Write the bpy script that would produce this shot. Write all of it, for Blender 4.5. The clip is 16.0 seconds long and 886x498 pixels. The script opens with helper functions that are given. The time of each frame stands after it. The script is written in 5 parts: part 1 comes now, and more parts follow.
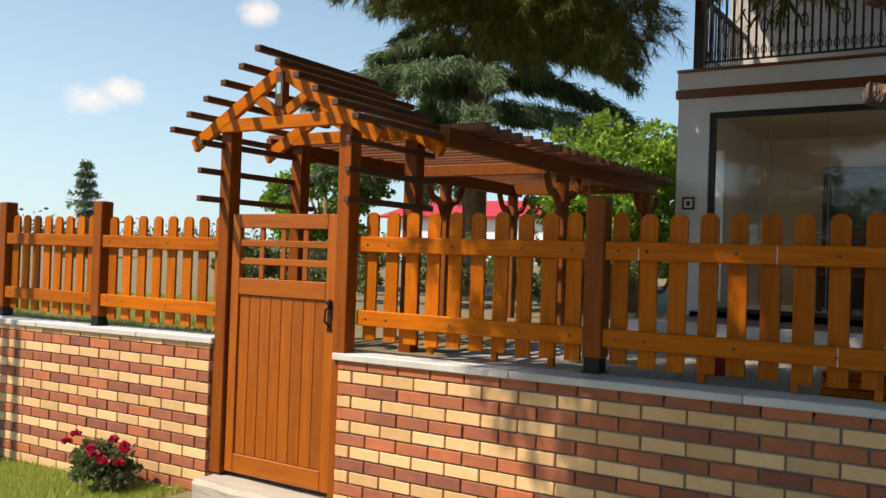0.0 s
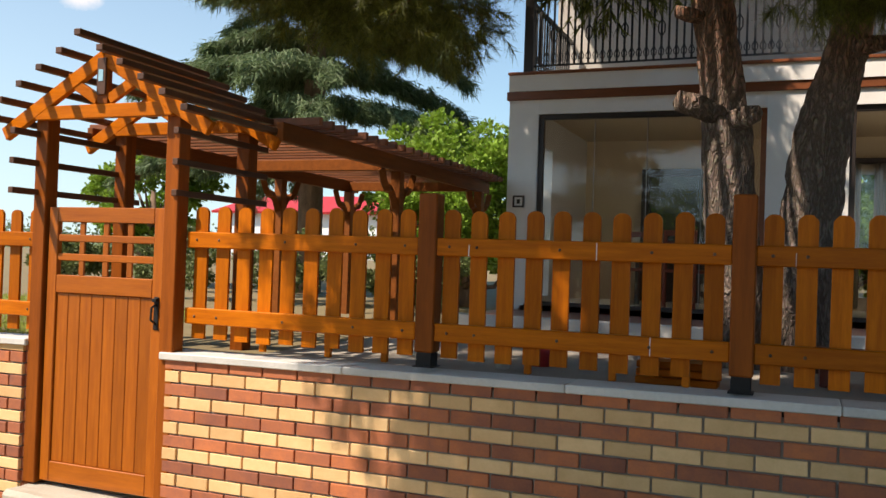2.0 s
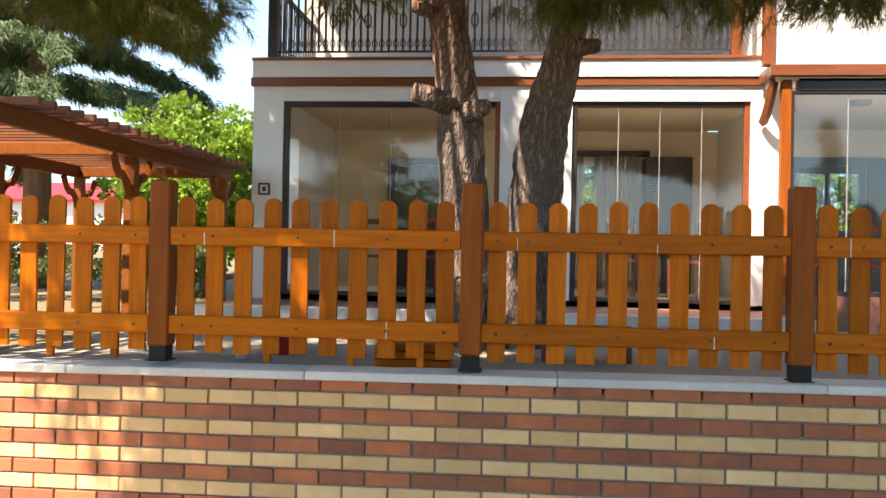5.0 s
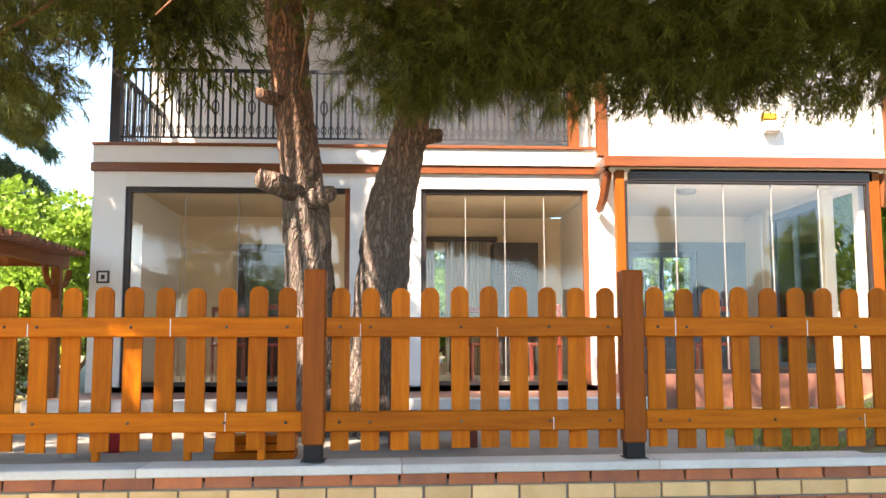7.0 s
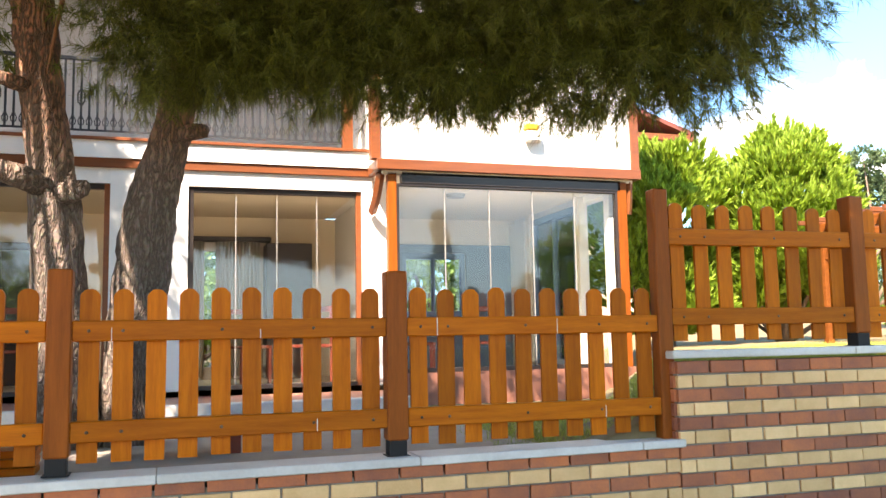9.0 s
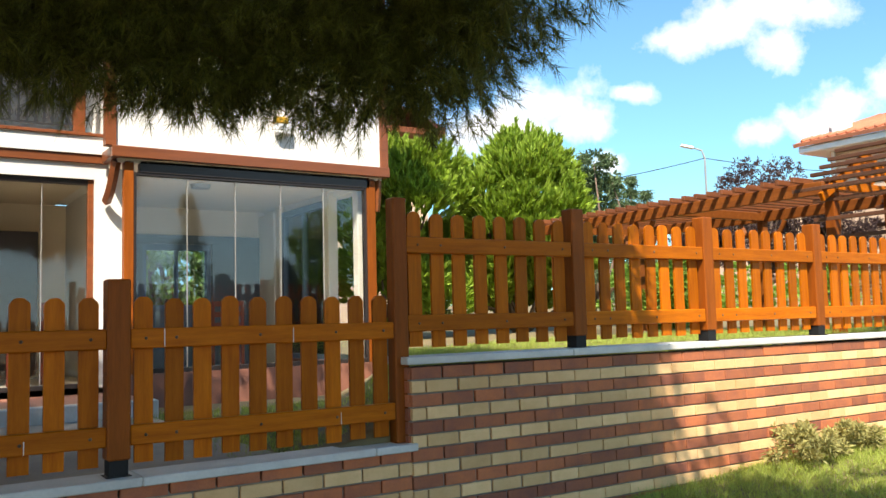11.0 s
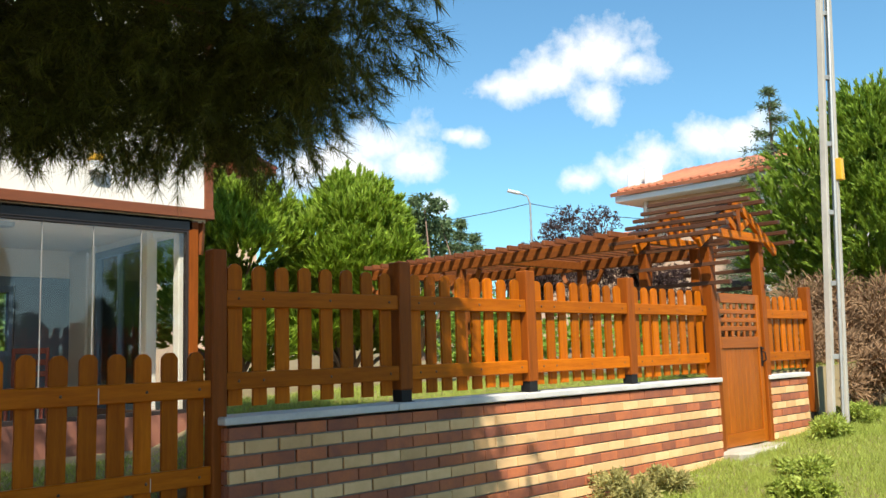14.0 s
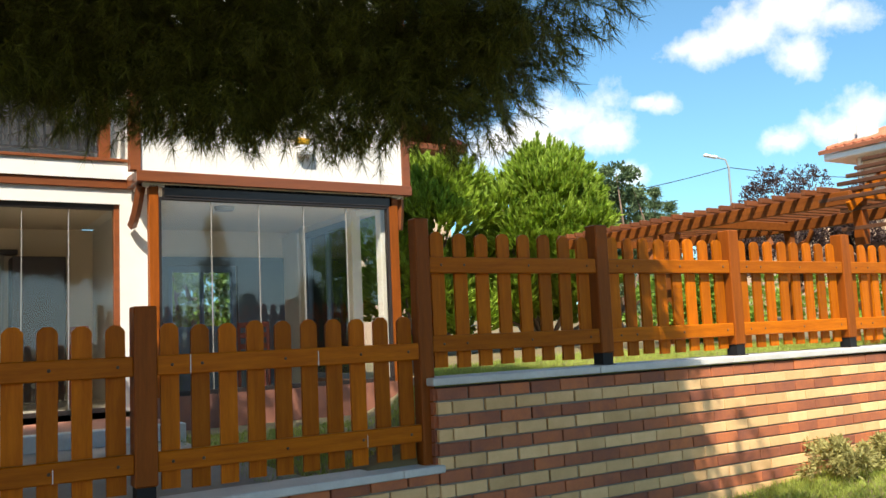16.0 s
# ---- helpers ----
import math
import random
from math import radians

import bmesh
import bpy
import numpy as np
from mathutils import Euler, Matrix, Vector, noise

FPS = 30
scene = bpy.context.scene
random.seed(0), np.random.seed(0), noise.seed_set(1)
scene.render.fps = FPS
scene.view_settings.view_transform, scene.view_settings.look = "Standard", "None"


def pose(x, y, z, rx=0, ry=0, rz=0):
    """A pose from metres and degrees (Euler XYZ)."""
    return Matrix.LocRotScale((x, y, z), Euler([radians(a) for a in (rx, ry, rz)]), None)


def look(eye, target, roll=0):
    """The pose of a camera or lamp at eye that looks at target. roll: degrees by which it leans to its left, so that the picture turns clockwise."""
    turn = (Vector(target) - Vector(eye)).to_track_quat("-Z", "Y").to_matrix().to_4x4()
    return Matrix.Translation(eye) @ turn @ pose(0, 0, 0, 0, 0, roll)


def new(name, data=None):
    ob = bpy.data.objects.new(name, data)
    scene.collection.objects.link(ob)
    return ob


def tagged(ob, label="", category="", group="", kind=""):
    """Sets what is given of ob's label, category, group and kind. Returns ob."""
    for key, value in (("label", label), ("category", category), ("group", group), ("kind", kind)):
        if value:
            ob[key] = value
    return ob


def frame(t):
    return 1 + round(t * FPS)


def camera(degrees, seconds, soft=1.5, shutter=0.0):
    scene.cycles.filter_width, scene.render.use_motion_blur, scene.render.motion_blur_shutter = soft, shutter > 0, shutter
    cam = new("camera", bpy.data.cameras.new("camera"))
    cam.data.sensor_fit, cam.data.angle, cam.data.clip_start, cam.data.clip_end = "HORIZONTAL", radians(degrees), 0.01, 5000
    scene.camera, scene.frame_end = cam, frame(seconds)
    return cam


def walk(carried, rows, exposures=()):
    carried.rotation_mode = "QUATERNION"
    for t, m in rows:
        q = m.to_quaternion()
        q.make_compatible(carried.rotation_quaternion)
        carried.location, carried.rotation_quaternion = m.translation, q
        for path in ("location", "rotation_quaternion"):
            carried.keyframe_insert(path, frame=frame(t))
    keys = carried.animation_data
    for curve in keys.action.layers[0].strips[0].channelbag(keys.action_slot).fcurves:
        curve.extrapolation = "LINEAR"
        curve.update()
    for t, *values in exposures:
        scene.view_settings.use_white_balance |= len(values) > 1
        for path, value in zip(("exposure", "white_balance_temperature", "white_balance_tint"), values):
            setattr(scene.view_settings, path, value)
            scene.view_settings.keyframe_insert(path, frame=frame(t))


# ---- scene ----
cam = camera(53.7, 16.0)
PATH = [
    (0, (-0.096, -0.003, 1.506), (-1.174, 1.681, 1.529), 2.0),
    (0.5, (-0.092, -0.004, 1.504), (-1.12, 1.711, 1.539), 2.0),
    (1, (-0.084, -0.007, 1.505), (-1.066, 1.735, 1.533), 1.8),
    (1.5, (-0.067, -0.005, 1.507), (-0.924, 1.802, 1.534), 1.9),
    (2, (-0.062, -0.012, 1.506), (-0.813, 1.842, 1.533), 2.0),
    (2.5, (-0.055, -0.022, 1.501), (-0.718, 1.865, 1.53), 2.1),
    (3, (-0.052, -0.027, 1.502), (-0.646, 1.883, 1.519), 2.0),
    (3.5, (-0.036, -0.027, 1.501), (-0.544, 1.908, 1.51), 1.9),
    (4, (-0.008, -0.01, 1.501), (-0.381, 1.955, 1.511), 1.6),
    (4.2, (-0.005, -0.014, 1.501), (-0.354, 1.955, 1.509), 1.5),
    (6.3, (0.104, -0.023, 1.514), (0.143, 1.975, 1.6), 0.6),
    (6.5, (0.101, -0.031, 1.506), (0.16, 1.964, 1.637), 0.5),
    (7, (0.118, -0.029, 1.503), (0.227, 1.957, 1.716), -0.1),
    (7.5, (0.124, -0.015, 1.492), (0.267, 1.967, 1.721), -0.5),
    (8, (0.155, -0.008, 1.493), (0.437, 1.958, 1.725), -0.9),
    (8.5, (0.175, -0.018, 1.503), (0.624, 1.918, 1.721), -1.1),
    (9, (0.195, -0.028, 1.5), (0.796, 1.868, 1.711), -1.1),
    (9.5, (0.209, -0.051, 1.506), (0.973, 1.786, 1.71), -1.1),
    (9.7, (0.218, -0.047, 1.515), (1.028, 1.772, 1.708), -1.1),
    (11.8, (0.354, -0.037, 1.684), (1.601, 1.516, 1.866), -1.2),
    (12, (0.354, -0.041, 1.682), (1.633, 1.485, 1.873), -1.0),
    (12.5, (0.378, -0.018, 1.700), (1.731, 1.439, 1.911), -0.9),
    (13, (0.381, -0.030, 1.725), (1.761, 1.400, 1.952), -1.0),
    (13.5, (0.381, -0.010, 1.735), (1.787, 1.393, 1.972), -1.2),
    (14, (0.394, -0.005, 1.753), (1.786, 1.412, 1.991), -1.7),
    (14.5, (0.397, -0.020, 1.734), (1.769, 1.421, 1.936), -2.0),
    (15, (0.371, -0.028, 1.705), (1.676, 1.476, 1.891), -2.4),
    (15.5, (0.352, -0.057, 1.696), (1.514, 1.559, 1.889), -2.8),
    (16, (0.331, -0.026, 1.675), (1.382, 1.664, 1.873), -2.5),
]
EXPOSURE = [(0.0, 0.30, 7450, 16), (2.0, 0.50, 7550, 17), (4.0, 1.15, 7750, 19), (6.4, 2.2, 7850, 21), (8.0, 2.45, 7850, 21), (9.0, 2.25, 7800, 20), (9.5, 1.9, 7650, 19), (12.0, 0.74, 7050, 9), (14.5, 0.66, 7000, 9), (16.0, 0.78, 7150, 11)]
walk(cam, [(t, look(eye, target, roll)) for t, eye, target, roll in PATH], EXPOSURE)

# ---- sky, sun ----
SUN_DIR = Vector((-0.42, -0.52, 0.86)).normalized()      # towards the sun
world = bpy.data.worlds.new("sky")
scene.world = world
world.use_nodes = True
wn, wl = world.node_tree.nodes, world.node_tree.links
wn.clear()
sky = wn.new("ShaderNodeTexSky")
sky.sky_type = "NISHITA"
sky.sun_disc = False
sky.sun_elevation = math.asin(SUN_DIR.z)
sky.sun_rotation = math.atan2(SUN_DIR.x, SUN_DIR.y)
sky.air_density, sky.dust_density, sky.ozone_density = 1.0, 0.6, 1.5
coord = wn.new("ShaderNodeTexCoord")


def wmath(op, a, b=None):
    n = wn.new("ShaderNodeMath")
    n.operation = op
    for k, v in enumerate((a, b)):
        if v is None:
            continue
        if isinstance(v, (int, float)):
            n.inputs[k].default_value = v
        else:
            wl.new(v, n.inputs[k])
    return n.outputs[0]


def sky_dir(yaw, pitch):
    """A direction from degrees right of straight over the wall and degrees above level."""
    a, b = radians(yaw), radians(pitch)
    return (math.sin(a) * math.cos(b), math.cos(a) * math.cos(b), math.sin(b))


cloud_noise = wn.new("ShaderNodeTexNoise")
cloud_noise.inputs["Scale"].default_value = 15.0
cloud_noise.inputs["Detail"].default_value = 9.0
cloud_noise.inputs["Roughness"].default_value = 0.62
wl.new(coord.outputs["Generated"], cloud_noise.inputs["Vector"])
# yaw, pitch, size, of the single cumulus clouds
CLOUDS = [(49.6, 17.1, 0.055), (52.0, 17.6, 0.075), (53.8, 18.6, 0.07), (55.6, 18.9, 0.075), (57.4, 17.8, 0.055), (54.8, 15.8, 0.055), (48.0, 17.2, 0.035), (40.5, 13.6, 0.075), (38.5, 12.2, 0.08), (42.2, 12.6, 0.06), (36.0, 12.2, 0.07),
          (46.9, 14.0, 0.032), (45.6, 14.2, 0.02), (54.2, 10.9, 0.04), (56.5, 11.2, 0.05), (59.0, 12.0, 0.06), (61.5, 12.8, 0.06), (64.0, 13.2, 0.06), (44.3, 9.6, 0.04), (-53.3, 9.6, 0.036), (-54.8, 9.0, 0.04), (-45.0, 15.0, 0.03),
          (26.0, 16.0, 0.16), (95.0, 22.0, 0.15), (150.0, 20.0, 0.16), (-120.0, 24.0, 0.15), (200.0, 16.0, 0.14), (172.0, 13.0, 0.12)]
flat = wn.new("ShaderNodeVectorMath")
flat.operation = "MULTIPLY"
flat.inputs[1].default_value = (1, 1, 1.7)
wl.new(coord.outputs["Generated"], flat.inputs[0])
field = None
for yaw_c, pitch_c, size_c in CLOUDS:
    dist = wn.new("ShaderNodeVectorMath")
    dist.operation = "DISTANCE"
    wl.new(flat.outputs[0], dist.inputs[0])
    a_dir = sky_dir(yaw_c, pitch_c)
    dist.inputs[1].default_value = (a_dir[0], a_dir[1], a_dir[2] * 1.7)
    near = wmath("SUBTRACT", 1.0, wmath("DIVIDE", dist.outputs["Value"], size_c * 0.92))
    near = wmath("MAXIMUM", near, -1.0)
    field = near if field is None else wmath("MAXIMUM", field, near)
puff = wmath("ADD", wmath("MULTIPLY", field, 1.5), wmath("MULTIPLY", wmath("SUBTRACT", cloud_noise.outputs["Fac"], 0.55), 4.2))
ramp = wn.new("ShaderNodeMapRange")
ramp.inputs["From Min"].default_value = 0.0
ramp.inputs["From Max"].default_value = 1.25
wl.new(puff, ramp.inputs["Value"])
tint = wn.new("ShaderNodeMix")
tint.data_type = "RGBA"
wl.new(wmath("MULTIPLY", ramp.outputs[0], 0.92), tint.inputs["Factor"])
gain = wn.new("ShaderNodeMix")
gain.data_type = "RGBA"
gain.blend_type = "MULTIPLY"
gain.inputs["Factor"].default_value = 1.0
wl.new(sky.outputs[0], gain.inputs["A"])
gain.inputs["B"].default_value = (0.66, 1.24, 1.46, 1)
# pale summer haze, thicker low down and towards the sun's side
axes = wn.new("ShaderNodeSeparateXYZ")
wl.new(coord.outputs["Generated"], axes.inputs[0])
low_air = wmath("POWER", wmath("SUBTRACT", 1.0, wmath("MINIMUM", wmath("MAXIMUM", wmath("MULTIPLY", axes.outputs["Z"], 1.1), 0.0), 1.0)), 2.0)
west_air = wmath("MINIMUM", wmath("MAXIMUM", wmath("ADD", wmath("MULTIPLY", axes.outputs["X"], -0.75), 0.25), 0.0), 1.0)
haze = wn.new("ShaderNodeMix")
haze.data_type = "RGBA"
south_air = wmath("MAXIMUM", wmath("MULTIPLY", axes.outputs["Y"], -0.5), 0.0)
wl.new(wmath("MINIMUM", wmath("MULTIPLY", low_air, wmath("ADD", wmath("ADD", wmath("MULTIPLY", west_air, 0.7), south_air), 0.10)), 0.9), haze.inputs["Factor"])
wl.new(gain.outputs["Result"], haze.inputs["A"])
haze.inputs["B"].default_value = (7.4, 9.2, 10.8, 1)
wl.new(haze.outputs["Result"], tint.inputs["A"])
tint.inputs["B"].default_value = (9.0, 9.2, 9.6, 1)
bg = wn.new("ShaderNodeBackground")
bg.inputs["Strength"].default_value = 0.088
wout = wn.new("ShaderNodeOutputWorld")
wl.new(tint.outputs["Result"], bg.inputs["Color"])
wl.new(bg.outputs[0], wout.inputs["Surface"])

sun = new("sun", bpy.data.lights.new("sun", "SUN"))
sun.data.energy, sun.data.angle, sun.data.color = 5.0, radians(0.55), (1.0, 0.95, 0.86)
sun.matrix_world = look((0, 0, 30), Vector((0, 0, 30)) - SUN_DIR)

# added area lamps just inside the three glazed fronts, standing in for window light
for name_w, x0_w, x1_w, y_w, watts in (("west_room_fill", -2.85, -0.5, 10.08, 2.0), ("east_room_fill", 0.5, 2.28, 10.08, 4.2), ("bay_fill", 2.75, 5.38, 9.6, 4.4)):
    fill_lamp = new(name_w, bpy.data.lights.new(name_w, "AREA"))
    fill_lamp.data.shape, fill_lamp.data.size, fill_lamp.data.size_y = "RECTANGLE", x1_w - x0_w, 2.0
    fill_lamp.data.energy, fill_lamp.data.color = watts, (1.0, 0.97, 0.92)
    fill_lamp.matrix_world = look(((x0_w + x1_w) / 2, y_w, 2.2), ((x0_w + x1_w) / 2, 20.0, 2.2))


# ---- materials ----
def surface(name, base, dark, scale=4.0, rough=0.6, bump=0.1, stretch=(1, 1, 1), fine=40.0, metal=0.0, vary=0.15, island=False, coat=0.0, spec=0.5, through_light=0.0, local=False, apart=0.0):
    """Two-scale mottled surface. base, dark: the two ends of the mottling; vary: lightness from piece to piece."""
    m = bpy.data.materials.new(name)
    m.use_nodes = True
    n, l = m.node_tree.nodes, m.node_tree.links
    p = n["Principled BSDF"]
    geo = n.new("ShaderNodeNewGeometry")
    info = n.new("ShaderNodeObjectInfo")
    mapping = n.new("ShaderNodeMapping")
    mapping.inputs["Scale"].default_value = stretch
    if local:
        tc = n.new("ShaderNodeTexCoord")
        l.new(tc.outputs["Object"], mapping.inputs["Vector"])
    else:
        l.new(geo.outputs["Position"], mapping.inputs["Vector"])
    rnd = geo.outputs["Random Per Island"] if island else info.outputs["Random"]
    big = n.new("ShaderNodeTexNoise")
    big.noise_dimensions = "4D"
    big.inputs["Scale"].default_value, big.inputs["Detail"].default_value, big.inputs["Roughness"].default_value = scale, 5, 0.6
    w = n.new("ShaderNodeMath")
    w.operation = "MULTIPLY"
    w.inputs[1].default_value = 37.0
    l.new(rnd, w.inputs[0])
    l.new(w.outputs[0], big.inputs["W"])
    l.new(mapping.outputs[0], big.inputs["Vector"])
    small = n.new("ShaderNodeTexNoise")
    small.inputs["Scale"].default_value, small.inputs["Detail"].default_value = fine, 4
    l.new(mapping.outputs[0], small.inputs["Vector"])
    both = n.new("ShaderNodeMath")
    both.operation = "MULTIPLY_ADD"
    l.new(small.outputs["Fac"], both.inputs[0])
    both.inputs[1].default_value = 0.5
    half = n.new("ShaderNodeMath")
    half.operation = "MULTIPLY_ADD"
    l.new(big.outputs["Fac"], half.inputs[0])
    half.inputs[1].default_value, half.inputs[2].default_value = 1.5, -0.5
    l.new(half.outputs[0], both.inputs[2])
    mix = n.new("ShaderNodeMix")
    mix.data_type = "RGBA"
    l.new(both.outputs[0], mix.inputs["Factor"])
    if apart:                                              # whole pieces nearer to one or the other colour
        shift = n.new("ShaderNodeMapRange")
        shift.inputs["To Min"].default_value, shift.inputs["To Max"].default_value = -apart, apart
        l.new(rnd, shift.inputs["Value"])
        push = n.new("ShaderNodeMath")
        push.use_clamp = True
        l.new(both.outputs[0], push.inputs[0])
        l.new(shift.outputs[0], push.inputs[1])
        l.new(push.outputs[0], mix.inputs["Factor"])
    mix.inputs["A"].default_value, mix.inputs["B"].default_value = (*dark, 1), (*base, 1)
    hsv = n.new("ShaderNodeHueSaturation")
    l.new(mix.outputs["Result"], hsv.inputs["Color"])
    val = n.new("ShaderNodeMapRange")
    val.inputs["To Min"].default_value, val.inputs["To Max"].default_value = 1 - vary, 1 + vary
    l.new(rnd, val.inputs["Value"])
    l.new(val.outputs[0], hsv.inputs["Value"])
    l.new(hsv.outputs[0], p.inputs["Base Color"])
    p.inputs["Roughness"].default_value, p.inputs["Metallic"].default_value = rough, metal
    p.inputs["Specular IOR Level"].default_value = spec
    p.inputs["Coat Weight"].default_value = coat
    p.inputs["Coat Roughness"].default_value = 0.2
    if bump:
        b = n.new("ShaderNodeBump")
        b.inputs["Strength"].default_value, b.inputs["Distance"].default_value = bump, 0.01
        l.new(both.outputs[0], b.inputs["Height"])
        l.new(b.outputs[0], p.inputs["Normal"])
    if through_light:
        t = n.new("ShaderNodeBsdfTranslucent")
        l.new(hsv.outputs[0], t.inputs["Color"])
        add = n.new("ShaderNodeMixShader")
        add.inputs[0].default_value = through_light
        l.new(p.outputs[0], add.inputs[1])
        l.new(t.outputs[0], add.inputs[2])
        l.new(add.outputs[0], n["Material Output"].inputs["Surface"])
    return m


WOOD_A, WOOD_B = (0.58, 0.160, 0.006), (0.29, 0.062, 0.003)
M_WOOD_V = surface("oiled wood upright", WOOD_A, WOOD_B, 5, 0.42, 0.12, (7, 7, 0.6), 30, vary=0.3, spec=0.12)
M_WOOD_H = surface("oiled wood along", WOOD_A, WOOD_B, 5, 0.42, 0.12, (0.6, 7, 7), 30, vary=0.2, spec=0.12)
M_WOOD_Y = surface("oiled wood inward", WOOD_A, WOOD_B, 5, 0.42, 0.12, (7, 0.6, 7), 30, vary=0.2, spec=0.12)
M_POST = surface("oiled wood post", (0.33, 0.083, 0.009), (0.15, 0.036, 0.005), 4, 0.45, 0.14, (6, 6, 0.5), 30, vary=0.16, spec=0.15)
M_DARKWOOD = surface("dark walnut wood", (0.12, 0.048, 0.022), (0.06, 0.024, 0.013), 4, 0.5, 0.14, (6, 0.6, 6), 30, vary=0.2)
M_TRIM = surface("varnished trim wood", (0.26, 0.070, 0.016), (0.13, 0.034, 0.009), 4, 0.45, 0.1, (0.6, 6, 6), 30, vary=0.1, coat=0.2)
M_BLACK = surface("black steel", (0.014, 0.014, 0.015), (0.008, 0.008, 0.009), 8, 0.55, 0.05, vary=0.05, spec=0.25)
M_GATE_V = surface("gate wood upright", (0.44, 0.118, 0.008), (0.23, 0.052, 0.004), 5, 0.38, 0.1, (7, 7, 0.6), 30, vary=0.14, coat=0.12, spec=0.3)
M_GATE_H = surface("gate wood along", (0.44, 0.118, 0.008), (0.23, 0.052, 0.004), 5, 0.38, 0.1, (0.6, 7, 7), 30, vary=0.14, coat=0.12, spec=0.3)
M_FRAME = surface("dark brown aluminium", (0.030, 0.022, 0.02), (0.02, 0.014, 0.013), 6, 0.4, 0.02, vary=0.03)
M_IRON = surface("wrought iron", (0.03, 0.031, 0.036), (0.012, 0.012, 0.014), 20, 0.5, 0.1, vary=0.1)
M_STEEL = surface("galvanised steel", (0.45, 0.46, 0.45), (0.3, 0.31, 0.3), 6, 0.5, 0.05, metal=0.5, vary=0.06)
M_SEAL = surface("grey glazing seal", (0.36, 0.35, 0.33), (0.24, 0.23, 0.22), 6, 0.5, 0.02, vary=0.03)
M_RED = surface("red brick", (0.52, 0.155, 0.055), (0.24, 0.083, 0.056), 9, 0.75, 0.35, fine=90, vary=0.14, apart=0.24)
M_CREAM = surface("cream brick", (0.84, 0.54, 0.27), (0.66, 0.39, 0.17), 9, 0.75, 0.3, fine=90, vary=0.1, apart=0.3)
M_MORTAR = surface("grey mortar", (0.30, 0.27, 0.24), (0.18, 0.16, 0.14), 12, 0.9, 0.5, fine=80, vary=0.05)
M_CAP = surface("grey marble coping", (0.72, 0.70, 0.66), (0.46, 0.45, 0.43), 3, 0.55, 0.15, fine=50, vary=0.06)
M_PALEFLOOR = surface("pale stone floor", (0.62, 0.54, 0.44), (0.50, 0.43, 0.34), 2.5, 0.35, 0.05, fine=40, vary=0.03)
M_PAVE = surface("dusty paving", (0.42, 0.37, 0.31), (0.28, 0.24, 0.20), 2.5, 0.9, 0.3, fine=40, vary=0.03)
M_STONE = surface("pale stone step", (0.52, 0.48, 0.40), (0.34, 0.30, 0.24), 4, 0.8, 0.5, fine=40, vary=0.08)
M_PLASTER = surface("white plaster", (0.80, 0.78, 0.74), (0.70, 0.68, 0.64), 2.5, 0.9, 0.15, fine=120, vary=0.02)
M_INNER = surface("beige inner plaster", (0.80, 0.64, 0.44), (0.72, 0.57, 0.39), 2.0, 0.85, 0.08, fine=80, vary=0.02)
M_INNER_WHITE = surface("pale inner plaster", (0.80, 0.73, 0.62), (0.73, 0.66, 0.56), 2.0, 0.85, 0.08, fine=80, vary=0.02)
M_TILE = surface("terracotta tile", (0.36, 0.15, 0.10), (0.24, 0.10, 0.07), 5, 0.45, 0.15, fine=60, vary=0.15)
M_GRASS = surface("grass soil", (0.23, 0.175, 0.085), (0.15, 0.115, 0.06), 2.2, 0.95, 0.6, fine=25, vary=0.0)
M_BLADE = surface("grass blade", (0.44, 0.52, 0.10), (0.27, 0.33, 0.06), 1.2, 0.7, 0, vary=0.3, island=True, through_light=0.35)
M_NEEDLE = surface("pine needle", (0.185, 0.20, 0.024), (0.05, 0.06, 0.010), 1.5, 0.55, 0, vary=0.6, island=True, through_light=0.36)
M_CEDAR = surface("cedar needle", (0.19, 0.27, 0.115), (0.055, 0.09, 0.045), 1.0, 0.65, 0, vary=0.35, island=True, through_light=0.35)
M_LEAF = surface("bright leaf", (0.30, 0.46, 0.06), (0.13, 0.24, 0.03), 1.0, 0.55, 0, vary=0.35, island=True, through_light=0.35)
M_STONEPINE = surface("young pine shoot", (0.42, 0.57, 0.055), (0.13, 0.22, 0.025), 1.2, 0.6, 0, vary=0.3, island=True, through_light=0.3)
M_NEEDLE_FAR = surface("green pine shoot", (0.34, 0.48, 0.05), (0.13, 0.21, 0.025), 1.2, 0.6, 0, vary=0.3, island=True, through_light=0.3)
M_PLUM = surface("plum leaf", (0.10, 0.05, 0.05), (0.05, 0.035, 0.03), 1.0, 0.6, 0, vary=0.35, island=True, through_light=0.25)
M_BARK = surface("pine bark", (0.30, 0.20, 0.14), (0.07, 0.045, 0.035), 7, 0.9, 1.0, (1.6, 1.6, 0.45), 40, vary=0.1)
M_BARK_RED = surface("orange pine bark", (0.36, 0.15, 0.07), (0.13, 0.06, 0.035), 7, 0.9, 0.9, (1.6, 1.6, 0.45), 40, vary=0.1)
M_ROOF = surface("orange roof tile", (0.55, 0.20, 0.10), (0.38, 0.13, 0.07), 3, 0.8, 0.3, vary=0.1)
M_REDTILE = surface("dark red tile", (0.25, 0.07, 0.05), (0.16, 0.045, 0.035), 3, 0.8, 0.2, vary=0.1)
M_REDROOF = surface("red sheet roof", (0.55, 0.03, 0.04), (0.42, 0.025, 0.03), 1, 0.6, 0.05, vary=0.05)
# house render again, toned down so its colour carries the balcony's shade
M_BALC = surface("render darkened for shade", (0.50, 0.47, 0.43), (0.41, 0.38, 0.35), 2.5, 0.9, 0.15, fine=120, vary=0.02)
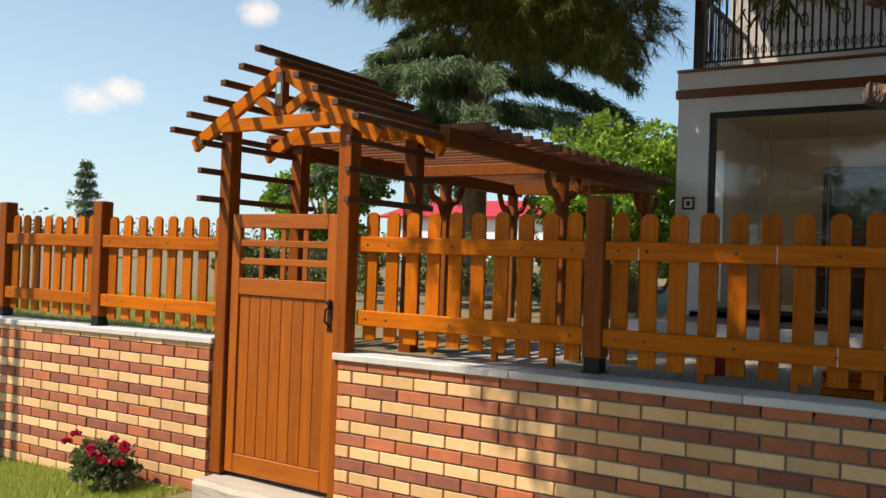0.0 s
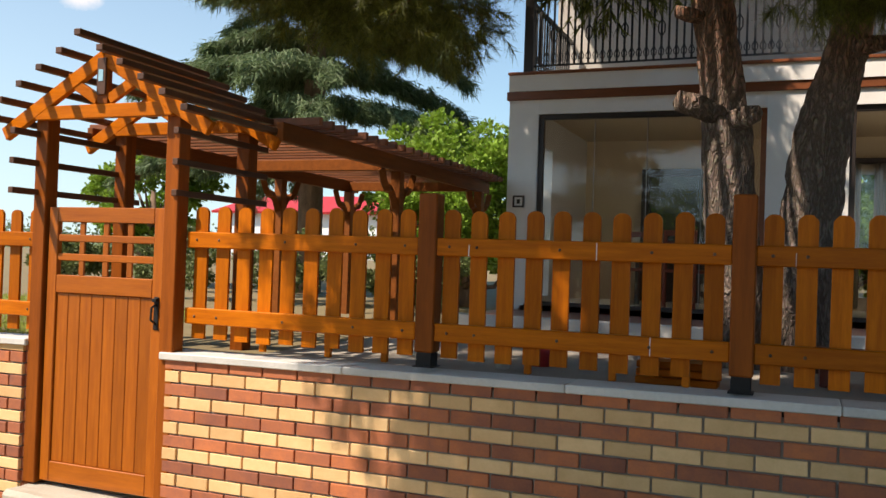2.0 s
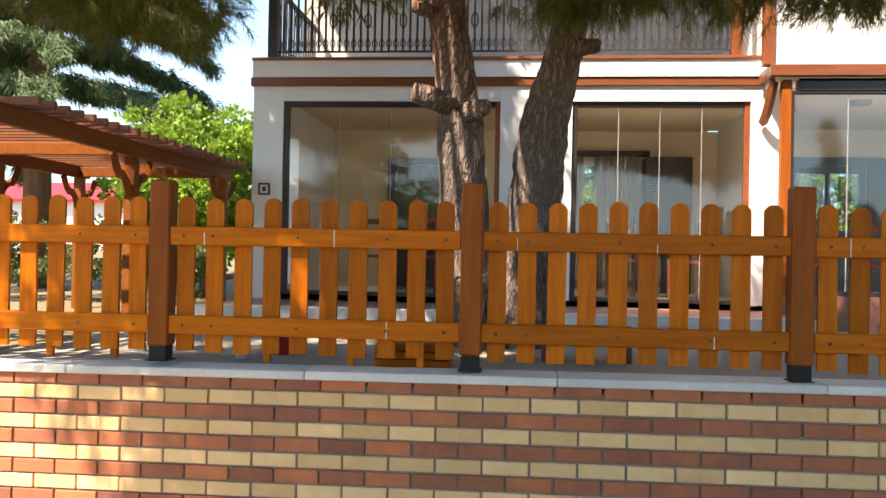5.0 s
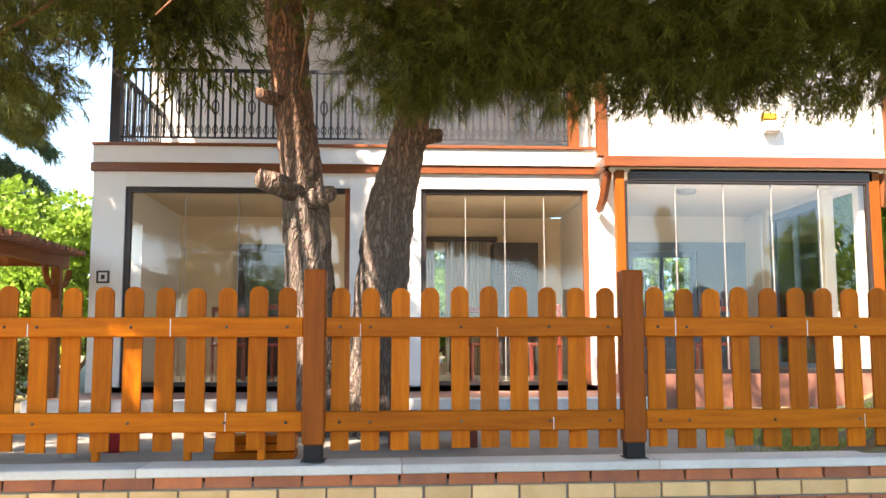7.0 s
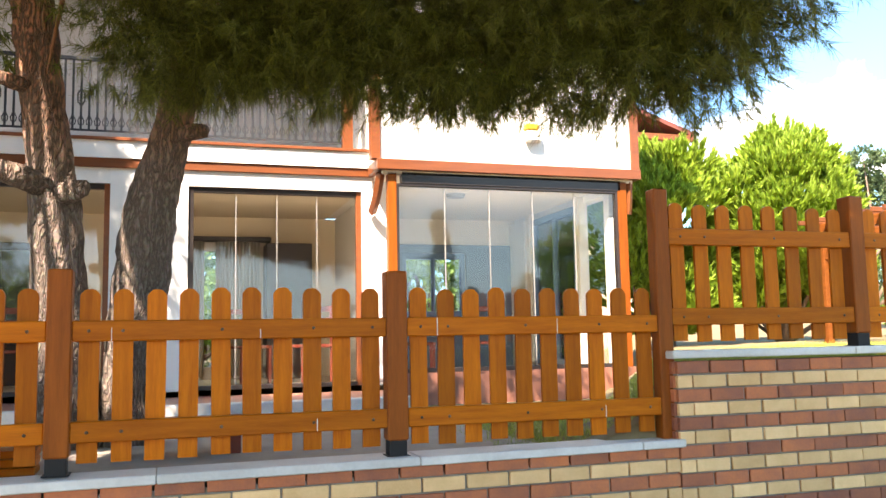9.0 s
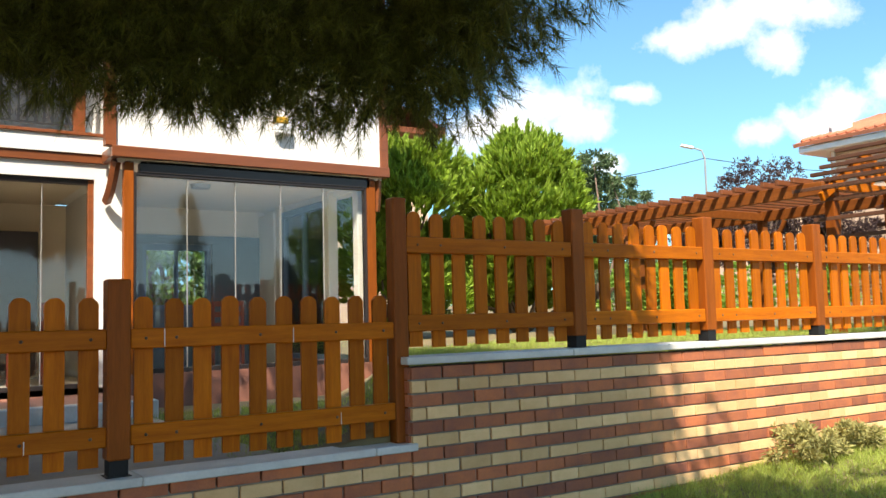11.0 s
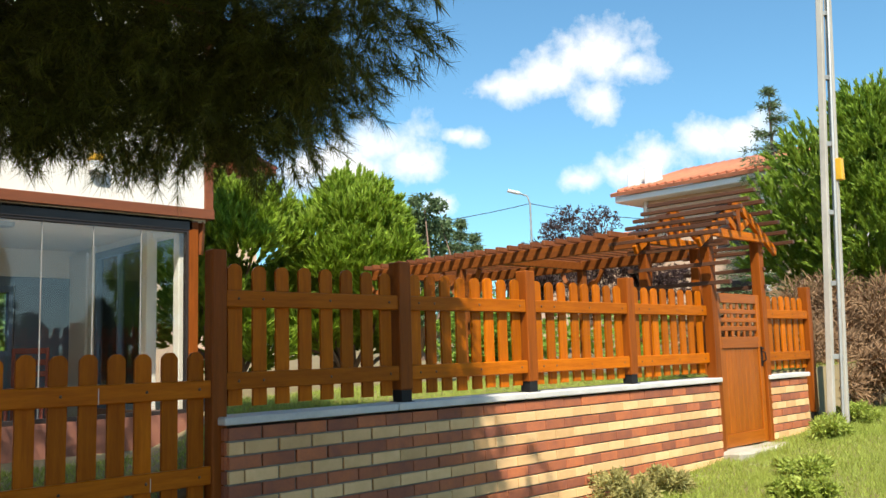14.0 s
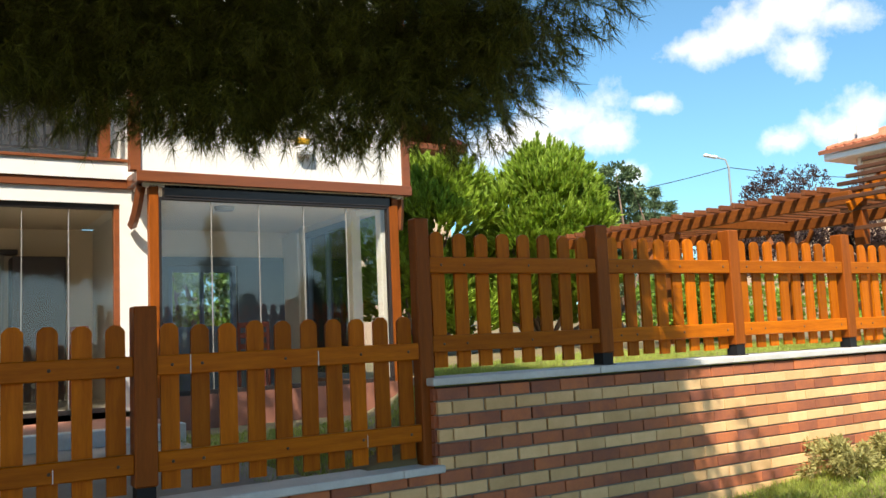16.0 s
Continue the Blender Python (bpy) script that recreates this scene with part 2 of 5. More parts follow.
M_PEACH = surface("peach house render", (0.66, 0.47, 0.34), (0.58, 0.40, 0.28), 1, 0.9, 0.1, vary=0.03)
M_CURTAIN = surface("cream curtain", (0.72, 0.64, 0.50), (0.56, 0.48, 0.36), 3, 0.9, 0.1, (12, 12, 0.4), vary=0.05, through_light=0.5)
M_DARK = surface("dark furniture", (0.05, 0.035, 0.03), (0.03, 0.02, 0.018), 4, 0.5, 0.05, vary=0.2)
# the frames' blue is the front glass's sky reflection, put into their colour
M_BLUE = surface("frame tinted by sky reflection", (0.12, 0.20, 0.32), (0.09, 0.15, 0.25), 4, 0.5, 0.05, vary=0.05)
M_WHITE = surface("white plastic", (0.78, 0.78, 0.77), (0.7, 0.7, 0.69), 5, 0.4, 0.02, vary=0.03)
M_YELLOW = surface("yellow plastic", (0.75, 0.42, 0.03), (0.65, 0.36, 0.03), 5, 0.4, 0.02, vary=0.03)
M_PINK = surface("red rose petal", (0.62, 0.03, 0.10), (0.45, 0.015, 0.05), 8, 0.6, 0, vary=0.3, island=True, through_light=0.2)
M_DRY = surface("dry twig", (0.34, 0.20, 0.10), (0.16, 0.095, 0.055), 4, 0.9, 0, vary=0.3, island=True)
M_DRYGREEN = surface("half-dry leaf", (0.46, 0.44, 0.16), (0.30, 0.26, 0.09), 2, 0.8, 0, vary=0.3, island=True, through_light=0.3)
M_ROSELEAF = surface("rose leaf", (0.20, 0.24, 0.09), (0.09, 0.12, 0.04), 2, 0.6, 0, vary=0.3, island=True, through_light=0.3)
M_FARLEAF = surface("hazy leaf", (0.15, 0.20, 0.10), (0.10, 0.14, 0.07), 0.6, 0.8, 0, vary=0.25, island=True)


def bark_material():
    """Plated pine bark: grey ridges, dark cracks, orange towards the crown."""
    m = bpy.data.materials.new("plated pine bark")
    m.use_nodes = True
    n, l = m.node_tree.nodes, m.node_tree.links
    p = n["Principled BSDF"]
    geo = n.new("ShaderNodeNewGeometry")
    mp = n.new("ShaderNodeMapping")
    mp.inputs["Scale"].default_value = (1.0, 1.0, 0.3)
    l.new(geo.outputs["Position"], mp.inputs["Vector"])
    wob = n.new("ShaderNodeTexNoise")
    wob.inputs["Scale"].default_value, wob.inputs["Detail"].default_value = 9, 4
    l.new(mp.outputs[0], wob.inputs["Vector"])
    mixv = n.new("ShaderNodeMix")
    mixv.data_type = "VECTOR"
    mixv.inputs["Factor"].default_value = 0.34
    l.new(mp.outputs[0], mixv.inputs["A"])
    l.new(wob.outputs["Color"], mixv.inputs["B"])
    vor = n.new("ShaderNodeTexVoronoi")
    vor.feature = "DISTANCE_TO_EDGE"
    vor.inputs["Scale"].default_value = 19.0
    l.new(mixv.outputs["Result"], vor.inputs["Vector"])
    rng_n = n.new("ShaderNodeMapRange")
    rng_n.inputs["From Max"].default_value = 0.3
    l.new(vor.outputs["Distance"], rng_n.inputs["Value"])
    fine = n.new("ShaderNodeTexNoise")
    fine.inputs["Scale"].default_value, fine.inputs["Detail"].default_value = 38, 5
    l.new(geo.outputs["Position"], fine.inputs["Vector"])
    sep = n.new("ShaderNodeSeparateXYZ")
    l.new(geo.outputs["Position"], sep.inputs[0])
    high = n.new("ShaderNodeMapRange")
    high.inputs["From Min"].default_value, high.inputs["From Max"].default_value = 2.5, 3.4
    l.new(sep.outputs["Z"], high.inputs["Value"])
    plate = n.new("ShaderNodeMix")
    plate.data_type = "RGBA"
    l.new(high.outputs[0], plate.inputs["Factor"])
    plate.inputs["A"].default_value, plate.inputs["B"].default_value = (0.25, 0.185, 0.145, 1), (0.42, 0.15, 0.055, 1)
    dust = n.new("ShaderNodeMix")
    dust.data_type = "RGBA"
    dust.blend_type = "MULTIPLY"
    dust.inputs["Factor"].default_value = 0.7
    l.new(plate.outputs["Result"], dust.inputs["A"])
    l.new(fine.outputs["Color"], dust.inputs["B"])
    bright = n.new("ShaderNodeHueSaturation")
    bright.inputs["Saturation"].default_value, bright.inputs["Value"].default_value = 0.82, 1.4
    l.new(dust.outputs["Result"], bright.inputs["Color"])
    col = n.new("ShaderNodeMix")
    col.data_type = "RGBA"
    l.new(rng_n.outputs[0], col.inputs["Factor"])
    col.inputs["A"].default_value = (0.105, 0.073, 0.055, 1)
    l.new(bright.outputs["Color"], col.inputs["B"])
    l.new(col.outputs["Result"], p.inputs["Base Color"])
    p.inputs["Roughness"].default_value = 0.95
    b = n.new("ShaderNodeBump")
    b.inputs["Strength"].default_value, b.inputs["Distance"].default_value = 0.9, 0.02
    l.new(rng_n.outputs[0], b.inputs["Height"])
    l.new(b.outputs[0], p.inputs["Normal"])
    return m


def glass_material(name, tone, gloss=1.0):
    m = bpy.data.materials.new(name)
    m.use_nodes = True
    n, l = m.node_tree.nodes, m.node_tree.links
    n.clear()
    clear = n.new("ShaderNodeBsdfTransparent")
    clear.inputs["Color"].default_value = (*tone, 1)
    shine = n.new("ShaderNodeBsdfGlossy")
    shine.inputs["Roughness"].default_value = 0.01
    fr = n.new("ShaderNodeFresnel")
    fr.inputs["IOR"].default_value = 1.48 + 0.12 * gloss
    mix = n.new("ShaderNodeMixShader")
    l.new(fr.outputs[0], mix.inputs[0])
    l.new(clear.outputs[0], mix.inputs[1])
    l.new(shine.outputs[0], mix.inputs[2])
    o = n.new("ShaderNodeOutputMaterial")
    l.new(mix.outputs[0], o.inputs["Surface"])
    return m


M_BARK_PINE = bark_material()
M_BOLT = surface("weathered bolt", (0.16, 0.09, 0.05), (0.09, 0.05, 0.03), 20, 0.5, 0.0, metal=0.3, vary=0.4)
M_GLASS_SMOKED = glass_material("smoked door glass", (0.22, 0.23, 0.21))
M_GLASS = glass_material("clear window glass", (0.86, 0.90, 0.92))


# ---- small building tools ----
def box(bm, x0, x1, y0, y1, z0, z1, bevel=0.0, m=None):
    r = bmesh.ops.create_cube(bm, size=1.0)
    vs = r["verts"]
    for v in vs:
        v.co = Vector((x0 + (v.co.x + 0.5) * (x1 - x0), y0 + (v.co.y + 0.5) * (y1 - y0), z0 + (v.co.z + 0.5) * (z1 - z0)))
    if bevel:
        es = list({e for v in vs for e in v.link_edges})
        out = bmesh.ops.bevel(bm, geom=es, offset=bevel, segments=1, affect="EDGES")
        vs = list({v for f in out["faces"] for v in f.verts} | {v for v in vs if v.is_valid})
    if m is not None:
        bmesh.ops.transform(bm, matrix=m, verts=vs)
    return bm


def bar(bm, a, b, w, h, bevel=0.004, up=(0, 0, 1)):
    """A squared timber from a to b, w wide and h deep."""
    a, b = Vector(a), Vector(b)
    d = (b - a).normalized()
    side = d.cross(Vector(up))
    if side.length < 1e-4:
        side = d.cross(Vector((0, 1, 0)))
    side.normalize()
    top = side.cross(d)
    rot = Matrix((d, side, top)).transposed().to_4x4()
    length = (b - a).length
    return box(bm, 0, length, -w / 2, w / 2, -h / 2, h / 2, bevel, Matrix.Translation(a) @ rot)


def tube(bm, pts, radii, sides=10, cap=True):
    """A tapered round tube along pts."""
    pts = [Vector(p) for p in pts]
    rings = []
    for i, p in enumerate(pts):
        d = (pts[min(i + 1, len(pts) - 1)] - pts[max(i - 1, 0)]).normalized()
        side = d.cross(Vector((0.13, 0.99, 0.05)))
        if side.length < 1e-3:
            side = d.cross(Vector((1, 0, 0)))
        side.normalize()
        up = side.cross(d)
        rings.append([bm.verts.new(p + radii[i] * (math.cos(a) * side + math.sin(a) * up)) for a in (2 * math.pi * k / sides for k in range(sides))])
    for r0, r1 in zip(rings, rings[1:]):
        for k in range(sides):
            bm.faces.new((r0[k], r0[(k + 1) % sides], r1[(k + 1) % sides], r1[k]))
    if cap:
        bm.faces.new(rings[0][::-1])
        bm.faces.new(rings[-1])
    return bm


def mesh_of(bm, name, material, smooth=False):
    bmesh.ops.recalc_face_normals(bm, faces=bm.faces)
    me = bpy.data.meshes.new(name)
    bm.to_mesh(me)
    bm.free()
    me.materials.append(material)
    if smooth:
        me.polygons.foreach_set("use_smooth", [True] * len(me.polygons))
    return me


def part(name, bm, material, parent=None, label="", smooth=False):
    """Links a bmesh, built in the place's coordinates, as one mesh object under parent."""
    at = parent_at(parent)
    bmesh.ops.translate(bm, vec=-at, verts=bm.verts)
    ob = new(name, mesh_of(bm, name, material, smooth))
    ob.parent = parent
    if label:
        ob["label"] = label
    return ob


def parent_at(ob):
    at = Vector((0, 0, 0))
    while ob is not None:
        at += ob.location
        ob = ob.parent
    return at


def thing(name, at, label, category, group="", kind=""):
    ob = new(name)
    ob.empty_display_size = 0.1
    ob.location = at
    return tagged(ob, label, category, group, kind)


def solid(name, bm, material, label, category="", kind="", smooth=False, group=""):
    ob = new(name, mesh_of(bm, name, material, smooth))
    return tagged(ob, label, category, group, kind)


def piece(name, me, parent, at):
    """One of many alike pieces on shared mesh data; at: its place in the place's coordinates."""
    ob = new(name, me)
    ob.parent = parent
    ob.location = Vector(at) - parent_at(parent)
    return ob


def blades_mesh(name, origins, directions, lengths, widths, material, droop=0.0, rng=None, corners=4):
    """Many thin two-sided leaves or needles as one mesh. All arguments are numpy arrays with a row for each blade."""
    n = len(origins)
    rng = rng or np.random.default_rng(1)
    d = directions / np.maximum(np.linalg.norm(directions, axis=1, keepdims=True), 1e-6)
    ref = rng.normal(size=(n, 3))
    side = np.cross(d, ref)
    side /= np.maximum(np.linalg.norm(side, axis=1, keepdims=True), 1e-6)
    L, W = lengths[:, None], widths[:, None]
    mid = origins + d * L * 0.5
    tip = origins + d * L
    tip[:, 2] -= droop * lengths
    co = np.empty((n, corners, 3))
    if corners == 4:
        co[:, 0], co[:, 1], co[:, 2], co[:, 3] = origins, mid + side * W * 0.5, tip, mid - side * W * 0.5
    else:                                                  # a needle: one slim triangle
        co[:, 0], co[:, 1], co[:, 2] = origins - side * W * 0.5, origins + side * W * 0.5, tip
    me = bpy.data.meshes.new(name)
    me.vertices.add(n * corners)
    me.vertices.foreach_set("co", co.reshape(-1))
    me.loops.add(n * corners)
    me.loops.foreach_set("vertex_index", np.arange(n * corners, dtype=np.int32))
    me.polygons.add(n)
    me.polygons.foreach_set("loop_start", np.arange(0, n * corners, corners, dtype=np.int32))
    me.polygons.foreach_set("loop_total", np.full(n, corners, dtype=np.int32))
    me.update(calc_edges=True)
    me.validate()
    me.materials.append(material)
    return me


def unit_noise(rng, n):
    v = rng.normal(size=(n, 3))
    return v / np.linalg.norm(v, axis=1, keepdims=True)


# ---- ground: the street verge falls with x, the garden lies higher behind the wall ----
WALL_Y = 4.65            # street face of the brick wall
WALL_T = 0.22


def verge_z(x):
    return 0.063 * max(min(x, 60.0), -40.0)


def smooth(a, b, x):
    k = min(max((x - a) / (b - a), 0.0), 1.0)
    return k * k * (3 - 2 * k)


def garden_z(x, y):
    z = 0.80 + 0.52 * smooth(2.6, 3.6, x - 0.55 * max(y - 5.0, 0.0)) + 0.02 * max(x - 6, 0)
    return z + 0.6 * smooth(12.0, 30.0, y)


def ground_z(x, y):
    if y <= WALL_Y + 0.12:
        return verge_z(x) + 0.05 * noise.noise(Vector((x * 0.35, y * 0.35, 0.0))) * smooth(0, 2, abs(y - WALL_Y))
    return garden_z(x, y) + 0.03 * noise.noise(Vector((x * 0.5, y * 0.5, 3.0)))


def build_ground():
    xs = [-2500, -800, -300, -120, -60, -40, -30] + [-24 + 0.5 * k for k in range(97)] + [26, 30, 40, 60, 120, 300, 800, 2500]
    ys = [-2500, -800, -300, -120, -50, -25, -15] + [-10 + 0.5 * k for k in range(29)] + [4.3, 4.64, 4.70, 4.76, 4.79, 4.85] + [5 + 0.5 * k for k in range(40)] + [26, 30, 40, 60, 120, 300, 800, 2500]
    verts = [(x, y, ground_z(x, y)) for y in ys for x in xs]
    nx = len(xs)
    faces = [(j * nx + i, j * nx + i + 1, (j + 1) * nx + i + 1, (j + 1) * nx + i) for j in range(len(ys) - 1) for i in range(nx - 1)]
    me = bpy.data.meshes.new("ground")
    me.from_pydata(verts, [], faces)
    me.materials.append(M_GRASS)
    me.polygons.foreach_set("use_smooth", [True] * len(me.polygons))
    tagged(new("ground", me), "mown green and dry grass ground sloping along the wall", "ground", kind="structure")


build_ground()

# ---- brick walls with stone coping ----
COURSE, JOINT = 0.0838, 0.011
BRICK = {}


def brick_mesh(tone, width):
    width = round(width, 2)
    if (tone, width) not in BRICK:
        bm = bmesh.new()
        box(bm, 0, width, -0.012, 0.02, 0, COURSE - JOINT, 0.003)
        BRICK[tone, width] = mesh_of(bm, "brick_" + tone, M_RED if tone == "red" else M_CREAM)
    return BRICK[tone, width]


def brick_wall(name, x0, x1, top, z_cream, label, joint_x, length, slope=0.0, x_ref=0.0):
    """A wall from x0 to x1; top: the coping's upper side, z_cream: the underside of one cream course, both at x_ref; joint_x: one joint of a cream course."""
    low = verge_z(x0) - 0.4
    bm = bmesh.new()
    box(bm, x0 + 0.012, x1 - 0.012, WALL_Y + 0.006, WALL_Y + WALL_T, low, top - 0.07 - abs(slope) * 2)
    wall = solid(name, bm, M_MORTAR, label, "wall", "structure")
    count, rest = 0, []
    k = math.ceil((top - 0.04 - z_cream) / COURSE)
    while z_cream + k * COURSE > low:
        z = z_cream + k * COURSE
        tone = "cream" if k % 2 == 0 else "red"
        a = joint_x + (length / 2 if k % 2 else 0.0)
        a -= length * math.ceil((a - x0) / length)
        while a < x1 - 0.01:
            b0, b1 = max(a, x0), min(a + length, x1)
            zz = z + slope * (b0 - x_ref)
            a += length
            if b1 - b0 < 0.04 or zz > top - 0.06 + slope * (b0 - x_ref) or zz + COURSE < verge_z(b0) - 0.1:
                continue
            width = b1 - b0 - JOINT
            jx, jy = random.uniform(-0.0015, 0.0015), random.uniform(-0.002, 0.002)
            if count < 300:
                piece("brick", brick_mesh(tone, width), wall, (b0 + JOINT / 2 + jx, WALL_Y + jy, zz + random.uniform(-0.001, 0.001)))
            else:
                rest.append((tone, b0 + JOINT / 2 + jx, width, zz, jy))
            count += 1
        k -= 1
    for tone, mat_b in (("red", M_RED_REST), ("cream", M_CREAM_REST)):
        some = [r for r in rest if r[0] == tone]
        if some:
            bm = bmesh.new()
            for _, a, w, z, jy in some:
                box(bm, a, a + w, WALL_Y - 0.012 + jy, WALL_Y + 0.02, z, z + COURSE - JOINT)
            part("lower_" + tone + "_bricks", bm, mat_b, wall)["kind"] = "stuff"
    # side faces of the wall's ends, in the same courses
    for xe, s in ((x0, -1), (x1, 1)):
        bm = bmesh.new()
        for k in range(-14, 3):
            z = z_cream + k * COURSE + slope * (xe - x_ref)
            if z < verge_z(xe) - 0.2 or z > top - 0.06 + slope * (xe - x_ref):
                continue
            box(bm, xe - 0.012, xe + 0.012, WALL_Y + 0.014, WALL_Y + WALL_T - 0.01, z, z + COURSE - JOINT)
        part("end_bricks", bm, M_RED_REST, wall)["kind"] = "stuff"
    # coping slabs, butted with a hair joint
    x, end = x0 - 0.035, x1 + 0.035
    while x < end - 0.01:
        w = min(1.36, end - x)
        bm = bmesh.new()
        box(bm, x, x + w - 0.003, WALL_Y - 0.035, WALL_Y + WALL_T + 0.03, top - 0.048, top + random.uniform(-0.0015, 0.0015), 0.006)
        for v in bm.verts:
            v.co.z += slope * (v.co.x - x_ref)
        part("coping_slab", bm, M_CAP, wall)
        x += w
    return wall


M_RED_REST = surface("red brick low", (0.52, 0.155, 0.055), (0.24, 0.083, 0.056), 9, 0.75, 0.35, fine=90, vary=0.14, apart=0.24, island=True)
M_CREAM_REST = surface("cream brick low", (0.84, 0.54, 0.27), (0.66, 0.39, 0.17), 9, 0.75, 0.3, fine=90, vary=0.1, apart=0.3, island=True)


# ---- picket fence ----
RAIL_Y = 4.71
PICKET_W, PICKET_H = 0.098, 0.87


def picket_mesh(clipped):
    """A board standing on z = 0, centred on x, with a rounded head or one with clipped corners."""
    bm = bmesh.new()
    w, h, n = PICKET_W / 2, PICKET_H, 7
    outline = [(-w, 0), (w, 0), (w, h - 0.038)]
    outline += [(w * 0.97 * math.cos(a), h - 0.038 + 0.038 * math.sin(a)) for a in (math.pi * k / (n + 1) for k in range(1, n + 1))]
    if clipped:
        outline = [(-w, 0), (w, 0), (w, h - 0.034), (w * 0.86, h - 0.022), (w * 0.50, h - 0.004), (w * 0.2, h), (-w * 0.2, h), (-w * 0.50, h - 0.004), (-w * 0.86, h - 0.022)]
    outline += [(-w, h - 0.034 if clipped else h - 0.038)]
    front = [bm.verts.new((x, 0, z)) for x, z in outline]
    back = [bm.verts.new((x, 0.02, z)) for x, z in outline]
    bm.faces.new(front)
    bm.faces.new(back[::-1])
    for i in range(len(front)):
        j = (i + 1) % len(front)
        bm.faces.new((front[j], front[i], back[i], back[j]))
    return mesh_of(bm, "picket", M_WOOD_V)


PICKET, PICKET_CLIPPED = picket_mesh(False), picket_mesh(True)
bolt_bm = bmesh.new()
bmesh.ops.create_uvsphere(bolt_bm, u_segments=8, v_segments=5, radius=0.009, matrix=Matrix.Diagonal((1, 0.6, 1, 1)))
BOLT = mesh_of(bolt_bm, "bolt", M_BOLT, True)


def fence_panel(x0, x1, base, count):
    """A panel between two posts; base: the coping's top."""
    panel = thing("picket_fence", ((x0 + x1) / 2, RAIL_Y + 0.04, base + 0.05), "orange-brown oiled wooden picket fence with rounded heads on two rails", "fence", "picket fences")
    for z0 in (0.155, 0.655):
        bm = bmesh.new()
        box(bm, x0, x1, RAIL_Y, RAIL_Y + 0.04, base + z0, base + z0 + 0.105, 0.006)
        part("rail", bm, M_WOOD_H, panel)
    step = (x1 - x0) / count
    for k in range(count):
        x = x0 + step * (k + 0.5) + random.uniform(-0.004, 0.004)
        ob = piece("picket", PICKET_CLIPPED if -0.4 < x0 < 3.0 else PICKET, panel, (x, RAIL_Y + 0.042, base + 0.055 + random.uniform(-0.006, 0.006)))
        ob.rotation_euler = (0, random.uniform(-0.006, 0.006), 0)
        if k % 3 == 1 or k in (0, count - 1):
            for z0 in (0.205, 0.708):
                piece("bolt", BOLT, panel, (x, RAIL_Y - 0.001, base + z0))
    return panel


def fence_post(x, base, height=1.02, foot=0.115, width=0.118):
    """x: the post's side towards the west."""
    post = thing("fence_post", (x + width / 2, RAIL_Y + 0.05, base), "square oiled wooden fence post in a black steel shoe" if foot else "tall dark oiled wooden fence post", "fence post", "fence posts")
    bm = bmesh.new()
    box(bm, x, x + width, RAIL_Y - 0.012, RAIL_Y + width - 0.012, base + foot * 0.75, base + height, 0.008)
    part("shaft", bm, M_POST, post)
    if foot:
        bm = bmesh.new()
        box(bm, x + 0.010, x + width - 0.010, RAIL_Y - 0.004, RAIL_Y + width - 0.020, base, base + foot * 0.78, 0.003)
        box(bm, x - 0.004, x + width + 0.004, RAIL_Y - 0.02, RAIL_Y + width - 0.004, base, base + 0.006)
        part("steel_shoe", bm, M_BLACK, post, "black painted steel shoe")
    return post


